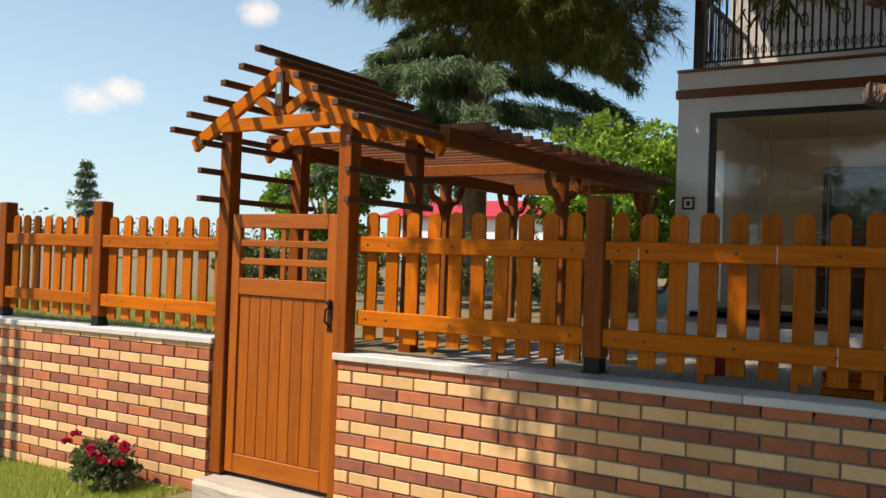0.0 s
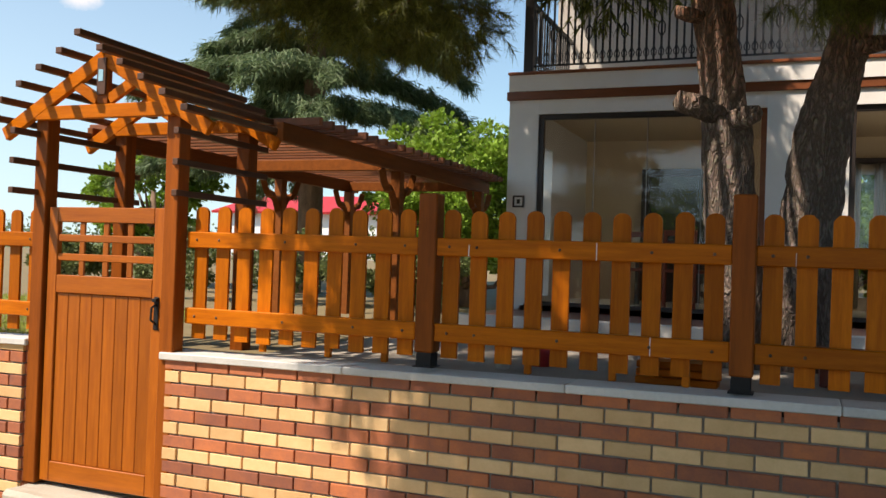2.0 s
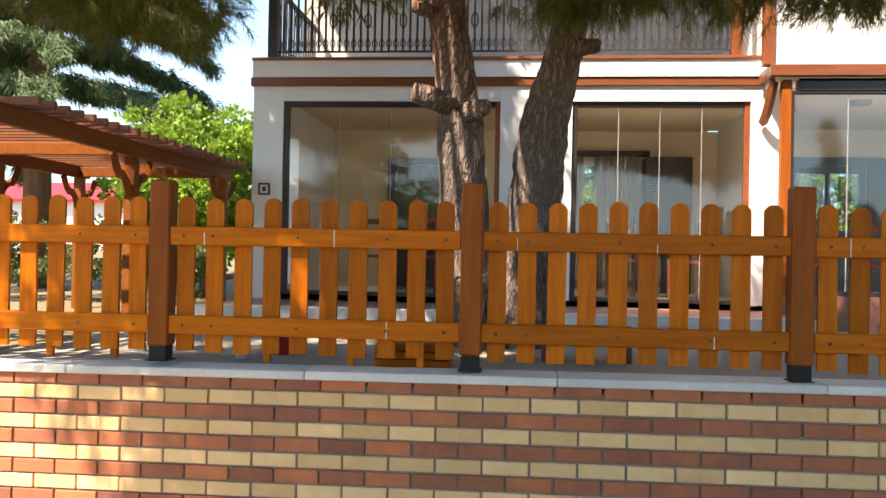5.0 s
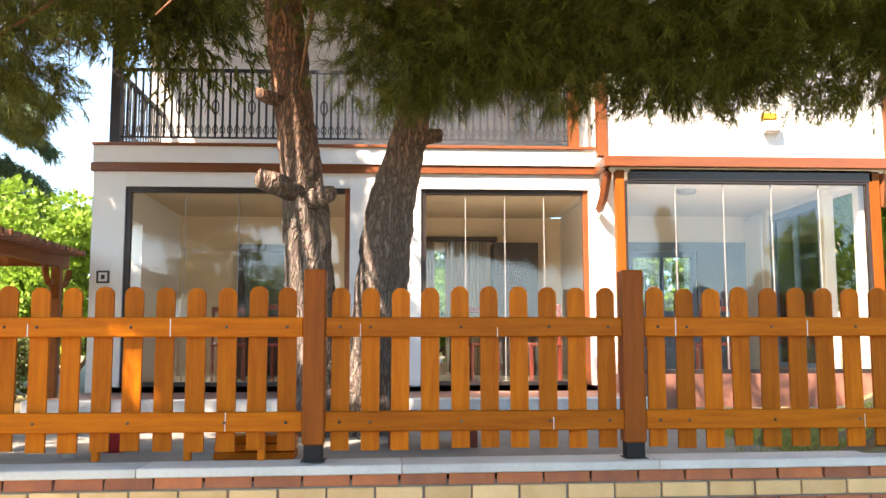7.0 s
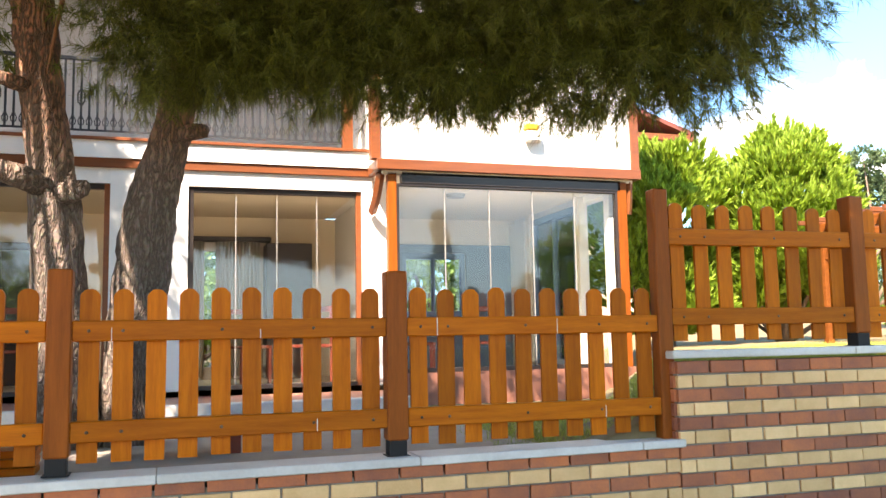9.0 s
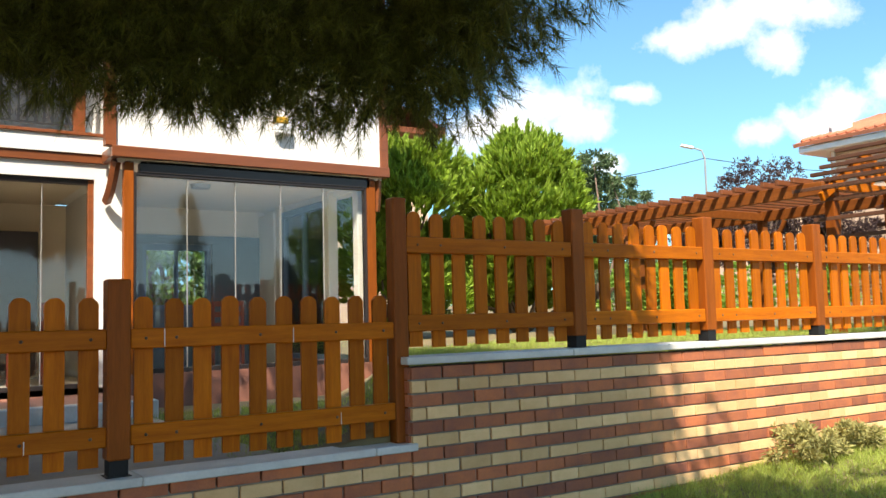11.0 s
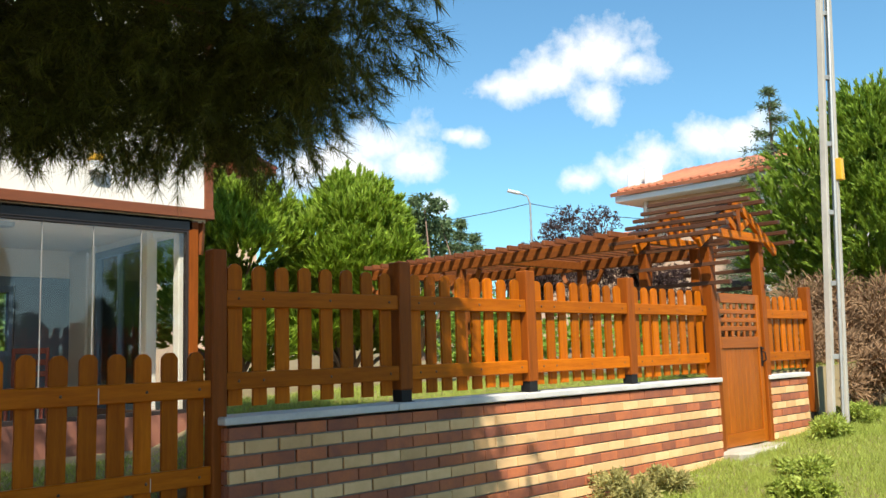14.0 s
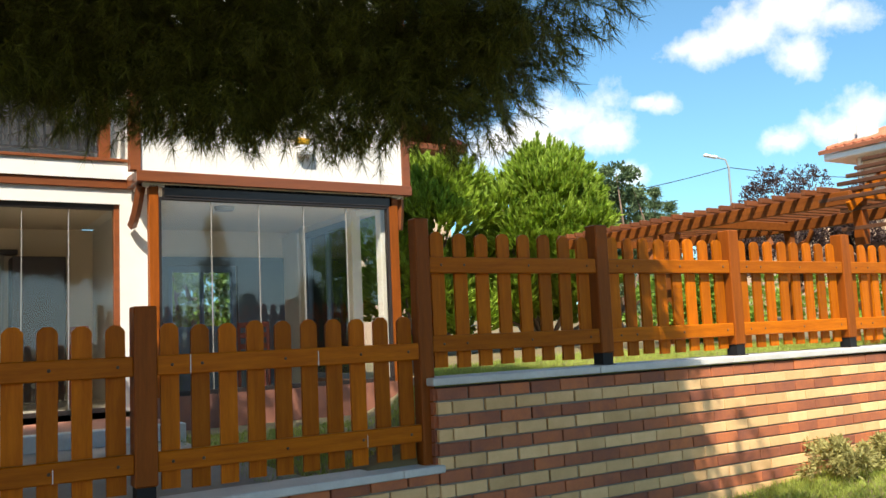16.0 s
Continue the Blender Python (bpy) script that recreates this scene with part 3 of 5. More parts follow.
# ---- garden gate with a pitched slatted canopy ----
def gate(dx, dz, leaf_low, number_plate, threshold_z):
    W, E = -5.09 + dx, -3.83 + dx          # outer sides of the posts
    YF, YR = 4.64, 5.42                    # front faces of the front and rear posts
    top = 2.47 + dz
    P = 0.112
    cx = (W + E) / 2
    g = thing("garden_gate", (cx, YF + 0.06, leaf_low), "orange-brown wooden garden gate under a pitched slatted canopy", "gate", "garden gates")
    for x in (W, E - P):
        for y in (YF, YR):
            bm = bmesh.new()
            box(bm, x, x + P, y, y + P, (leaf_low - 0.02 if y == YF else 0.7 + min(dz, 0.55)), top, 0.006)
            part("post", bm, M_POST, g)
    # tie beams and king posts, front and rear
    ridge_z, eave_z, half = 2.86 + dz, 2.30 + dz, 0.89
    for y in (YF - 0.045, YR - 0.045):
        bm = bmesh.new()
        box(bm, W + 0.03, E - 0.03, y, y + 0.045, top - 0.075, top + 0.02, 0.005)
        part("tie_beam", bm, M_WOOD_H, g)
        bm = bmesh.new()
        box(bm, cx - 0.045, cx + 0.045, y, y + 0.045, top + 0.02, ridge_z - 0.05, 0.004)
        part("king_post", bm, M_POST, g)
        for s in (-1, 1):
            bm = bmesh.new()
            bar(bm, (cx, y + 0.02, ridge_z - 0.05), (cx + s * half, y + 0.02, eave_z), 0.045, 0.10, 0.006)
            part("rafter", bm, M_WOOD_H, g)
            bm = bmesh.new()
            bar(bm, (cx + s * 0.05, y + 0.022, top + 0.05), (cx + s * 0.33, y + 0.022, top + 0.21), 0.035, 0.075, 0.004)
            part("brace", bm, M_WOOD_H, g)
    # slats of the canopy
    spots = [(cx - 0.02, ridge_z + 0.045)]
    for s in (-1, 1):
        for k in range(1, 6):
            f = k / 5.15
            spots.append((cx + s * half * f, ridge_z + 0.035 + (eave_z - ridge_z + 0.03) * f))
    for x, z in spots:
        bm = bmesh.new()
        box(bm, x - 0.028, x + 0.028, YF - 0.27, YR + 0.32, z, z + 0.042, 0.004)
        part("canopy_slat", bm, M_DARKWOOD, g, "dark stained slat")
    for x in (W + 0.02, E - 0.02):
        for k in range(3):
            z = 1.87 + dz + 0.205 * k
            bm = bmesh.new()
            box(bm, x - 0.022, x + 0.022, YF - (0.22 if x < cx else 0.02), YR + 0.25, z, z + 0.042, 0.003)
            part("side_slat", bm, M_DARKWOOD, g, "dark stained side slat")
    # door leaf
    x0, x1, y0, y1 = W + P + 0.012, E - P - 0.012, YF + 0.03, YF + 0.075
    t = 1.79 + dz
    S = 0.085
    leaf = new("leaf")
    leaf.parent, leaf.location = g, Vector((cx, y0, leaf_low)) - g.location
    leaf["label"] = "boarded wooden leaf with a lattice top"
    def leaf_part(nm, a, b, c, d, mat_l, ya=y0, yb=y1):
        bm = bmesh.new()
        box(bm, a, b, ya, yb, c, d, 0.005)
        return part(nm, bm, mat_l, leaf)
    leaf_part("stile", x0, x0 + S, leaf_low, t, M_GATE_V)
    leaf_part("stile", x1 - S, x1, leaf_low, t, M_GATE_V)
    leaf_part("rail", x0 + S, x1 - S, t - 0.105, t, M_GATE_H)
    leaf_part("rail", x0 + S, x1 - S, t - 0.60, t - 0.475, M_GATE_H)
    leaf_part("rail", x0 + S, x1 - S, leaf_low, leaf_low + 0.14, M_GATE_H)
    wide = x1 - x0 - 2 * S
    for k in range(8):
        a = x0 + S + wide * k / 8
        leaf_part("board", a + 0.0003, a + wide / 8 - 0.0003, leaf_low + 0.14, t - 0.60, M_GATE_V, y0 + 0.016, y0 + 0.034)
    for f in ((0.25, 0.5, 0.75) if number_plate else (0.17, 0.34, 0.5, 0.66, 0.83)):
        a = x0 + S + wide * f
        leaf_part("lattice_bar", a - 0.025, a + 0.025, t - 0.475, t - 0.105, M_GATE_V, y0 + 0.012, y0 + 0.03)
    for f in ((0.34, 0.70) if number_plate else (0.25, 0.5, 0.75)):
        z = t - 0.475 + 0.37 * f
        leaf_part("lattice_bar", x0 + S, x1 - S, z - 0.025, z + 0.025, M_GATE_H, y0 + 0.008, y0 + 0.026)
    # latch: plate, bow handle, two bolts
    bm = bmesh.new()
    xl, zl = x1 - 0.04, t - 0.70
    box(bm, xl - 0.02, xl + 0.02, y0 - 0.008, y0, zl - 0.11, zl + 0.11, 0.003)
    tube(bm, [(xl, y0 - 0.008, zl + 0.06), (xl, y0 - 0.05, zl + 0.04), (xl, y0 - 0.055, zl - 0.04), (xl, y0 - 0.008, zl - 0.07)], [0.008] * 4, 8)
    box(bm, xl - 0.018, xl + 0.018, y0 - 0.03, y0 - 0.005, zl + 0.075, zl + 0.10, 0.003)
    part("latch", bm, M_BLACK, leaf, "black iron latch handle")
    if number_plate:
        plate = thing("number_plaque", (cx, YF - 0.06, top + 0.2), "dark wooden plaque with a small pale blue mark", "plaque")
        bm = bmesh.new()
        box(bm, cx - 0.038, cx + 0.038, YF - 0.062, YF - 0.046, top + 0.08, top + 0.33, 0.004)
        part("board", bm, M_DARKWOOD, plate)
        bm = bmesh.new()
        box(bm, cx - 0.02, cx + 0.02, YF - 0.066, YF - 0.062, top + 0.17, top + 0.25, 0.001)
        part("mark", bm, M_PALEBLUE, plate, "pale blue bar")
    bm = bmesh.new()
    box(bm, W + 0.02, E + 0.0, YF - 0.2, YF + 0.25, threshold_z - 0.4, threshold_z, 0.03)
    bmesh.ops.subdivide_edges(bm, edges=bm.edges[:], cuts=5, use_grid_fill=True)
    if not number_plate:
        box(bm, W - 0.1, E - 0.2, YF - 0.55, YF - 0.28, threshold_z - 0.5, threshold_z - 0.09, 0.03)
    for v in bm.verts:
        v.co += 0.018 * noise.noise_vector(v.co * 7)
    solid("stone_step", bm, M_STONE, "rough pale stone step below a garden gate", "step")
    return g


# dark panelling; the blue of sky mirrored in the glass is put into its colour
M_PANEL_TINTED = surface("dark panel tinted by sky reflection", (0.11, 0.16, 0.23), (0.08, 0.12, 0.18), 4, 0.55, 0.05, vary=0.05)
M_PALEBLUE = surface("pale blue enamel", (0.30, 0.55, 0.70), (0.25, 0.48, 0.62), 20, 0.4, 0.02, vary=0.0)


# ---- flat slatted pergola behind a gate ----
def pergola(dx, dz, floor_z, flip=1):
    XW, XE, Y0, Y1 = -5.35 + dx, -3.52 + dx, 5.36, 9.95
    z = 2.33 + dz
    p = thing("pergola", ((XW + XE) / 2, (Y0 + Y1) / 2, floor_z), "brown wooden pergola with close-set cross slats and curved brackets", "pergola", "pergolas")
    for x in (XW, XE - 0.06):
        bm = bmesh.new()
        box(bm, x, x + 0.06, Y0 + 0.02, Y1, z, z + 0.14, 0.006)
        part("beam", bm, M_PERGOLA, p)
    n = 24
    slat_bm = bmesh.new()
    box(slat_bm, 0, XE - XW + 0.36, -0.022, 0.022, 0, 0.06, 0.004)
    slat = mesh_of(slat_bm, "slat", M_SLAT)
    for k in range(n):
        piece("slat", slat, p, (XW - 0.18, Y0 + 0.25 + (Y1 - Y0 - 0.3) * k / (n - 1), z + 0.142))
    sp = [(XW, 8.15), (XE - 0.10, 7.45), (XE - 0.10, 9.72), (XW, 9.72)]
    for x, y in sp:
        bm = bmesh.new()
        box(bm, x, x + 0.1, y - 0.05, y + 0.05, floor_z - 0.1, z, 0.006)
        part("post", bm, M_PERGOLA, p)
        for s in (-1, 1):
            bm = bmesh.new()
            pts = [(x + 0.05, y + s * (0.05 + 0.3 * f), z - 0.34 + 0.33 * f + 0.05 * math.sin(2 * math.pi * f)) for f in (k / 8 for k in range(9))]
            tube(bm, pts, [0.043] * 9, 4)
            part("bracket", bm, M_PERGOLA, p)
    for y in (7.45, 9.72):
        bm = bmesh.new()
        box(bm, XW + 0.06, XE - 0.06, y - 0.03, y + 0.03, z + 0.01, z + 0.12, 0.005)
        part("cross_beam", bm, M_PERGOLA, p)
    return p


M_PERGOLA = surface("brown stained wood", (0.27, 0.082, 0.016), (0.13, 0.036, 0.009), 4, 0.48, 0.14, (6, 0.6, 6), 30, vary=0.16, spec=0.15)
M_SLAT = surface("slat wood", (0.25, 0.075, 0.02), (0.12, 0.036, 0.012), 5, 0.5, 0.12, (0.6, 7, 7), 30, vary=0.2)

for x, base, h, foot in ((-9.75, 0.83, 1.07, 0.115), (-8.10, 0.83, 1.07, 0.115), (-6.68, 0.83, 1.07, 0.115), (-2.133, 0.88, 1.02, 0.115), (-0.372, 0.88, 1.02, 0.115), (1.36, 0.88, 1.02, 0.115),
                         (3.07, 0.88, 1.545, 0.0), (4.56, 1.42, 1.005, 0.115), (5.97, 1.42, 1.005, 0.115), (7.45, 1.42, 1.005, 0.115), (11.45, 0.80, 1.66, 0.13)):
    fence_post(x, base, h, foot, 0.118 if foot else 0.1)
for x0, x1, base, count in ((-9.63, -8.10, 0.85, 9), (-7.98, -6.68, 0.85, 8), (-6.56, -5.09, 0.85, 8), (-3.80, -2.133, 0.88, 10), (-2.015, -0.372, 0.88, 10), (-0.254, 1.36, 0.88, 10),
                            (1.478, 3.07, 0.88, 10), (3.17, 4.56, 1.42, 8), (4.678, 5.97, 1.42, 8), (6.088, 7.45, 1.42, 8), (7.568, 8.94, 1.42, 8), (10.22, 11.45, 1.40, 7)):
    fence_panel(x0, x1, base, count)
prop_bm = bmesh.new()
box(prop_bm, -0.02, 0.02, 0, 0.035, 0, 0.72, 0.004)
PROP = mesh_of(prop_bm, "prop", M_WOOD_V)
mark_bm = bmesh.new()
box(mark_bm, -0.004, 0.004, -0.0012, 0, 0, 0.1, 0.0005)
MARK = mesh_of(mark_bm, "mark", M_WHITE)
for panel in [ob for ob in scene.objects if ob.name.startswith("picket_fence")]:
    px, base = panel.location.x, panel.location.z - 0.05
    if -3.2 < px < -0.5:
        for dx in (-0.27, 0.21, 0.60):
            piece("prop", PROP, panel, (px + dx, RAIL_Y + 0.066, base))
    if -1.2 < px < 3.0:                                    # smears of white paint at the joints of the rails
        for dx, dz in ((-0.62, 0.657), (0.12, 0.656), (0.42, 0.158)):
            ob = piece("paint_smear", MARK, panel, (px + dx, RAIL_Y - 0.0005, base + dz))
            ob.scale = (0.3 + 0.3 * abs(math.sin(px + dx)), 1, 0.35 + 0.65 * abs(math.cos(3 * px + dx)))
gate(0.0, 0.0, -0.13, True, -0.17)
gate(14.03, 0.53, 0.67, False, 0.655)
pergola(0.0, 0.0, 0.75)
pergola(14.03, 0.53, 1.25)


# ---- the house ----
HY, BY = 9.92, 9.42          # front of the main wall, front of the bay
FLOOR = 1.02
house = thing("house", (1.2, 12, FLOOR), "two-storey white rendered house with brown wooden trim and glazed ground floor", "house")


def hpart(name, boxes, material, label="", bevel=0.0):
    for b in boxes:
        bm = bmesh.new()
        box(bm, *b, bevel)
        part(name, bm, material, house, label)


hpart("front_wall", [(-3.29, -2.93, HY, HY + 0.2, 0.6, 3.44), (-0.40, 0.41, HY, HY + 0.2, 0.6, 3.44), (2.36, 2.75, HY, HY + 0.2, 0.6, 3.44),
                     (-2.93, -0.40, HY, HY + 0.2, 3.27, 3.44), (0.41, 2.36, HY, HY + 0.2, 3.27, 3.44), (-2.93, -0.40, HY, HY + 0.2, 0.6, FLOOR), (0.41, 2.36, HY, HY + 0.2, 0.6, FLOOR)], M_PLASTER)
hpart("side_wall", [(-3.29, -3.09, HY + 0.2, 11.2, 0.6, 1.1), (-3.29, -3.09, HY + 0.2, 11.2, 3.0, 3.44), (-3.29, -3.09, HY + 0.2, HY + 0.45, 1.1, 3.0), (-3.29, -3.09, 11.2, 13.4, 0.6, 3.44), (-3.29, -3.09, 12.2, 13.4, 3.44, 6.6)], M_PLASTER)
hpart("balcony_slab", [(-3.29, 2.75, HY - 0.05, 12.0, 3.54, 3.73)], M_PLASTER)
hpart("trim_band", [(-3.32, 2.50, HY - 0.032, HY + 0.02, 3.44, 3.54), (-3.32, -3.25, HY + 0.02, 12.0, 3.44, 3.54)], M_TRIM, "brown varnished trim band", 0.006)
hpart("balcony_edge", [(-3.30, 2.45, HY - 0.075, HY + 0.1, 3.73, 3.765)], M_TRIM, "brown balcony edge board", 0.005)
hpart("ceiling_slab", [(-3.09, 2.50, HY + 0.2, 13.4, 3.40, 3.53)], M_INNER)
hpart("room_back_wall", [(-3.09, -2.13, 13.2, 13.4, FLOOR, 3.40), (-2.13, -1.23, 13.2, 13.4, 2.87, 3.40), (-1.23, 0.45, 13.2, 13.4, FLOOR, 3.40), (0.45, 1.35, 13.2, 13.4, FLOOR, 1.2), (0.45, 1.35, 13.2, 13.4, 2.9, 3.40), (1.35, 2.75, 13.2, 13.4, FLOOR, 3.40)], M_INNER)
hpart("room_floor", [(-3.09, 5.6, HY + 0.0, 13.4, 0.7, FLOOR)], M_PALEFLOOR)
hpart("upper_wall", [(2.47, 5.70, BY, BY + 0.2, 3.56, 7.2), (2.47, 2.67, BY + 0.2, 12.0, 3.56, 7.2), (5.50, 5.70, BY + 0.2, 13.4, 3.32, 7.2)], M_PLASTER)
# shade under the roof is put into this wall's darker colour
hpart("balcony_back_wall", [(-3.29, 2.47, 12.0, 12.2, 3.54, 6.6)], M_BALC, "balcony wall with shade put into its grey-beige colour")
hpart("back_wall", [(-3.29, 5.7, 13.2, 13.4, 3.55, 6.6)], M_PLASTER)
hpart("bay_trim", [(2.42, 5.75, BY - 0.06, BY + 0.02, 3.44, 3.56), (2.42, 2.50, BY + 0.02, HY - 0.07, 3.44, 3.56), (5.67, 5.75, BY + 0.02, 12, 3.44, 3.56)], M_TRIM, "brown varnished trim band", 0.006)
hpart("bay_soffit", [(2.50, 5.67, BY + 0.02, 13.1, 3.40, 3.555)], M_INNER_WHITE)
hpart("bay_beam", [(2.72, 5.50, BY + 0.02, BY + 0.12, 3.30, 3.43)], M_FRAME, "dark aluminium head track", 0.004)
hpart("corner_batten", [(2.36, 2.47, BY - 0.03, BY + 0.1, 3.56, 7.2), (5.64, 5.75, BY - 0.03, BY + 0.08, 3.56, 7.2)], M_TRIM, "brown corner batten", 0.005)
hpart("balcony_end_post", [(2.14, 2.26, HY - 0.02, HY + 0.1, 3.765, 6.5)], M_TRIM, "brown balcony post", 0.005)
hpart("balcony_corner_post", [(-3.13, -3.02, HY - 0.02, HY + 0.1, 3.765, 6.5)], M_FRAME, "dark balcony corner post", 0.005)
hpart("bay_post", [(2.56, 2.66, BY + 0.02, BY + 0.12, FLOOR, 3.42)], M_POST, "oiled wooden bay post", 0.005)
hpart("bay_post", [(5.46, 5.58, BY + 0.02, BY + 0.12, FLOOR, 3.42)], M_POST, "oiled wooden bay post", 0.005)
hpart("bay_base", [(2.55, 5.60, BY, BY + 0.2, 0.7, FLOOR + 0.14), (5.40, 5.60, BY + 0.2, 12, 0.7, FLOOR + 0.14)], M_TILE, "terracotta bay base")
hpart("bay_back_wall", [(2.75, 5.5, 12.9, 13.1, FLOOR, 1.9), (2.75, 5.5, 12.9, 13.1, 2.87, 3.4), (2.75, 3.62, 12.9, 13.1, 1.9, 2.87), (4.65, 5.5, 12.9, 13.1, 1.9, 2.87)], M_INNER_WHITE)
hpart("room_partition", [(2.65, 2.75, HY + 0.2, 13.2, FLOOR, 3.4)], M_INNER_WHITE)
hpart("roof", [(-3.8, 6.2, 9.0, 14.0, 6.62, 6.72)], M_ROOF, "overhanging roof")


def window(name, x0, x1, y, z0, z1, panes, frame=0.06, mat_f=M_FRAME):
    w = new(name)
    w.parent, w.location = house, Vector(((x0 + x1) / 2, y, z0)) - house.location
    w["label"] = "frameless sliding glass panes in a dark brown frame"
    for a, b, c, d in ((x0, x0 + frame, z0, z1), (x1 - frame, x1, z0, z1), (x0 + frame, x1 - frame, z1 - frame, z1), (x0 + frame, x1 - frame, z0, z0 + 0.05)):
        bm = bmesh.new()
        box(bm, a, b, y - 0.03, y + 0.05, c, d, 0.004)
        part("frame_bar", bm, mat_f if not (a > x1 - 0.2 and x1 < 3) else M_TRIM, w)
    step = (x1 - x0 - 2 * frame) / panes
    for k in range(panes):
        a = x0 + frame + step * k
        bm = bmesh.new()
        box(bm, a + 0.004, a + step - 0.004, y + 0.002, y + 0.010, z0 + 0.05, z1 - frame)
        part("pane", bm, M_GLASS, w, "clear glass pane").visible_shadow = False
        if k:
            bm = bmesh.new()
            box(bm, a - 0.004, a + 0.004, y - 0.004, y + 0.016, z0 + 0.05, z1 - frame)
            part("pane_edge", bm, M_SEAL, w, "pale glazing seal")


window("window", -2.93, -0.40, HY + 0.06, FLOOR, 3.27, 4)
window("window", 0.41, 2.36, HY + 0.06, FLOOR, 3.27, 4)
window("bay_window", 2.66, 5.46, BY + 0.06, FLOOR + 0.14, 3.30, 5, 0.03)
# balcony railing
rail = new("balcony_railing")
rail.parent, rail.location = house, Vector((-0.4, HY, 3.765)) - house.location
rail["label"] = "black wrought-iron balcony railing with scrolls"
bm = bmesh.new()
box(bm, -3.02, 2.14, HY + 0.02, HY + 0.06, 4.62, 4.66, 0.004)
box(bm, -3.02, 2.14, HY + 0.03, HY + 0.05, 3.84, 3.86)
box(bm, -3.10, -3.05, HY + 0.1, 12.0, 4.60, 4.64)
box(bm, -3.09, -3.06, HY + 0.1, 12.0, 3.84, 3.86)
part("rail", bm, M_IRON, rail)
bm = bmesh.new()
box(bm, -0.011, 0.011, -0.011, 0.011, 3.86, 4.62)
for s in (-1, 1):
    tube(bm, [(s * 0.008, 0, 4.0), (s * 0.03, 0, 3.95), (s * 0.022, 0, 3.91), (0.0, 0, 3.90)], [0.006] * 4, 5)
BALUSTER = mesh_of(bm, "baluster", M_IRON)
bm = bmesh.new()
box(bm, -0.011, 0.011, -0.011, 0.011, 3.86, 4.62)
for s in (-1, 1):
    tube(bm, [(s * 0.006, 0, 4.30), (s * 0.035, 0, 4.25), (s * 0.035, 0, 4.17), (s * 0.006, 0, 4.12)], [0.008] * 4, 5)
    tube(bm, [(s * 0.008, 0, 4.0), (s * 0.03, 0, 3.95), (s * 0.022, 0, 3.91), (0.0, 0, 3.90)], [0.006] * 4, 5)
BALUSTER_RING = mesh_of(bm, "baluster_ring", M_IRON)
for k in range(62):
    piece("baluster", BALUSTER_RING if k % 5 == 2 else BALUSTER, rail, (-2.95 + 5.05 * k / 61, HY + 0.04, 0))
for k in range(16):
    piece("baluster", BALUSTER, rail, (-3.075, HY + 0.2 + 0.115 * k, 0))
# carved brackets under the bay's corner
for x0, y0 in ((2.47, 9.86), (5.62, 9.50)):
    bm = bmesh.new()
    pts = [(x0 + 0.02 * f, y0 - 0.36 * f if x0 < 3 else y0 - 0.02 * f, 3.02 + 0.40 * f - 0.06 * math.sin(math.pi * f)) for f in (k / 7 for k in range(8))]
    tube(bm, pts, [0.05] * 8, 4)
    part("bracket", bm, M_TRIM, house, "carved brown bracket")
# house sign
sign = thing("wall_sign", (-3.14, HY - 0.01, 2.3), "small square framed sign on the white house wall", "sign")
bm = bmesh.new()
for b in ((-3.21, -3.19, 2.17, 2.31), (-3.09, -3.07, 2.17, 2.31), (-3.19, -3.09, 2.29, 2.31), (-3.19, -3.09, 2.17, 2.19)):
    box(bm, b[0], b[1], HY - 0.02, HY, b[2], b[3], 0.002)
part("frame", bm, M_DARK, sign)
bm = bmesh.new()
box(bm, -3.19, -3.09, HY - 0.008, HY, 2.19, 2.29)
part("plate", bm, M_WHITE, sign)
bm = bmesh.new()
box(bm, -3.16, -3.12, HY - 0.012, HY - 0.008, 2.215, 2.265)
part("mark", bm, M_DARK, sign)
# terrace
bm = bmesh.new()
box(bm, -3.3, 2.6, 8.35, HY, 0.55, FLOOR - 0.06)
terrace = solid("terrace", bm, M_TILE, "terracotta paved house terrace", "terrace", "structure")
bm = bmesh.new()
box(bm, -3.3, 2.6, 8.27, 8.42, 0.6, FLOOR - 0.04, 0.01)
part("edge_slab", bm, M_CAP, terrace, "pale stone edge")
# inside: curtains, door, cabinet
def curtain(x0, x1, y, z0, z1):
    bm = bmesh.new()
    n = 60
    rows = []
    for z in (z0, z1):
        rows.append([bm.verts.new((x0 + (x1 - x0) * k / n, y + 0.03 * math.sin(k * 1.3) + 0.01 * math.sin(k * 0.37), z)) for k in range(n + 1)])
    for k in range(n):
        bm.faces.new((rows[0][k], rows[0][k + 1], rows[1][k + 1], rows[1][k]))
    ob = solid("curtain", bm, M_CURTAIN, "cream pleated curtain hanging on a dark rail", "curtain", smooth=True, group="curtains")
    s = ob.modifiers.new("thick", "SOLIDIFY")
    s.thickness = 0.006


curtain(0.15, 0.71, 13.05, 1.06, 3.02)
curtain(0.87, 1.5, 13.05, 1.06, 3.02)
bm = bmesh.new()
box(bm, 0.05, 1.66, 13.0, 13.18, 3.02, 3.09, 0.01)
solid("curtain_rail", bm, M_DARK, "dark wooden curtain pelmet", "curtain rail")
door = thing("inner_door", (-1.68, 13.15, FLOOR), "dark wooden framed door with glass inside the room", "door")
for b in ((-2.23, -2.13, FLOOR, 2.87), (-1.23, -1.13, FLOOR, 2.87), (-2.23, -1.13, 2.87, 2.97)):
    bm = bmesh.new()
    box(bm, b[0], b[1], 13.1, 13.2, b[2], b[3], 0.008)
    part("frame_bar", bm, M_DARK, door)
bm = bmesh.new()
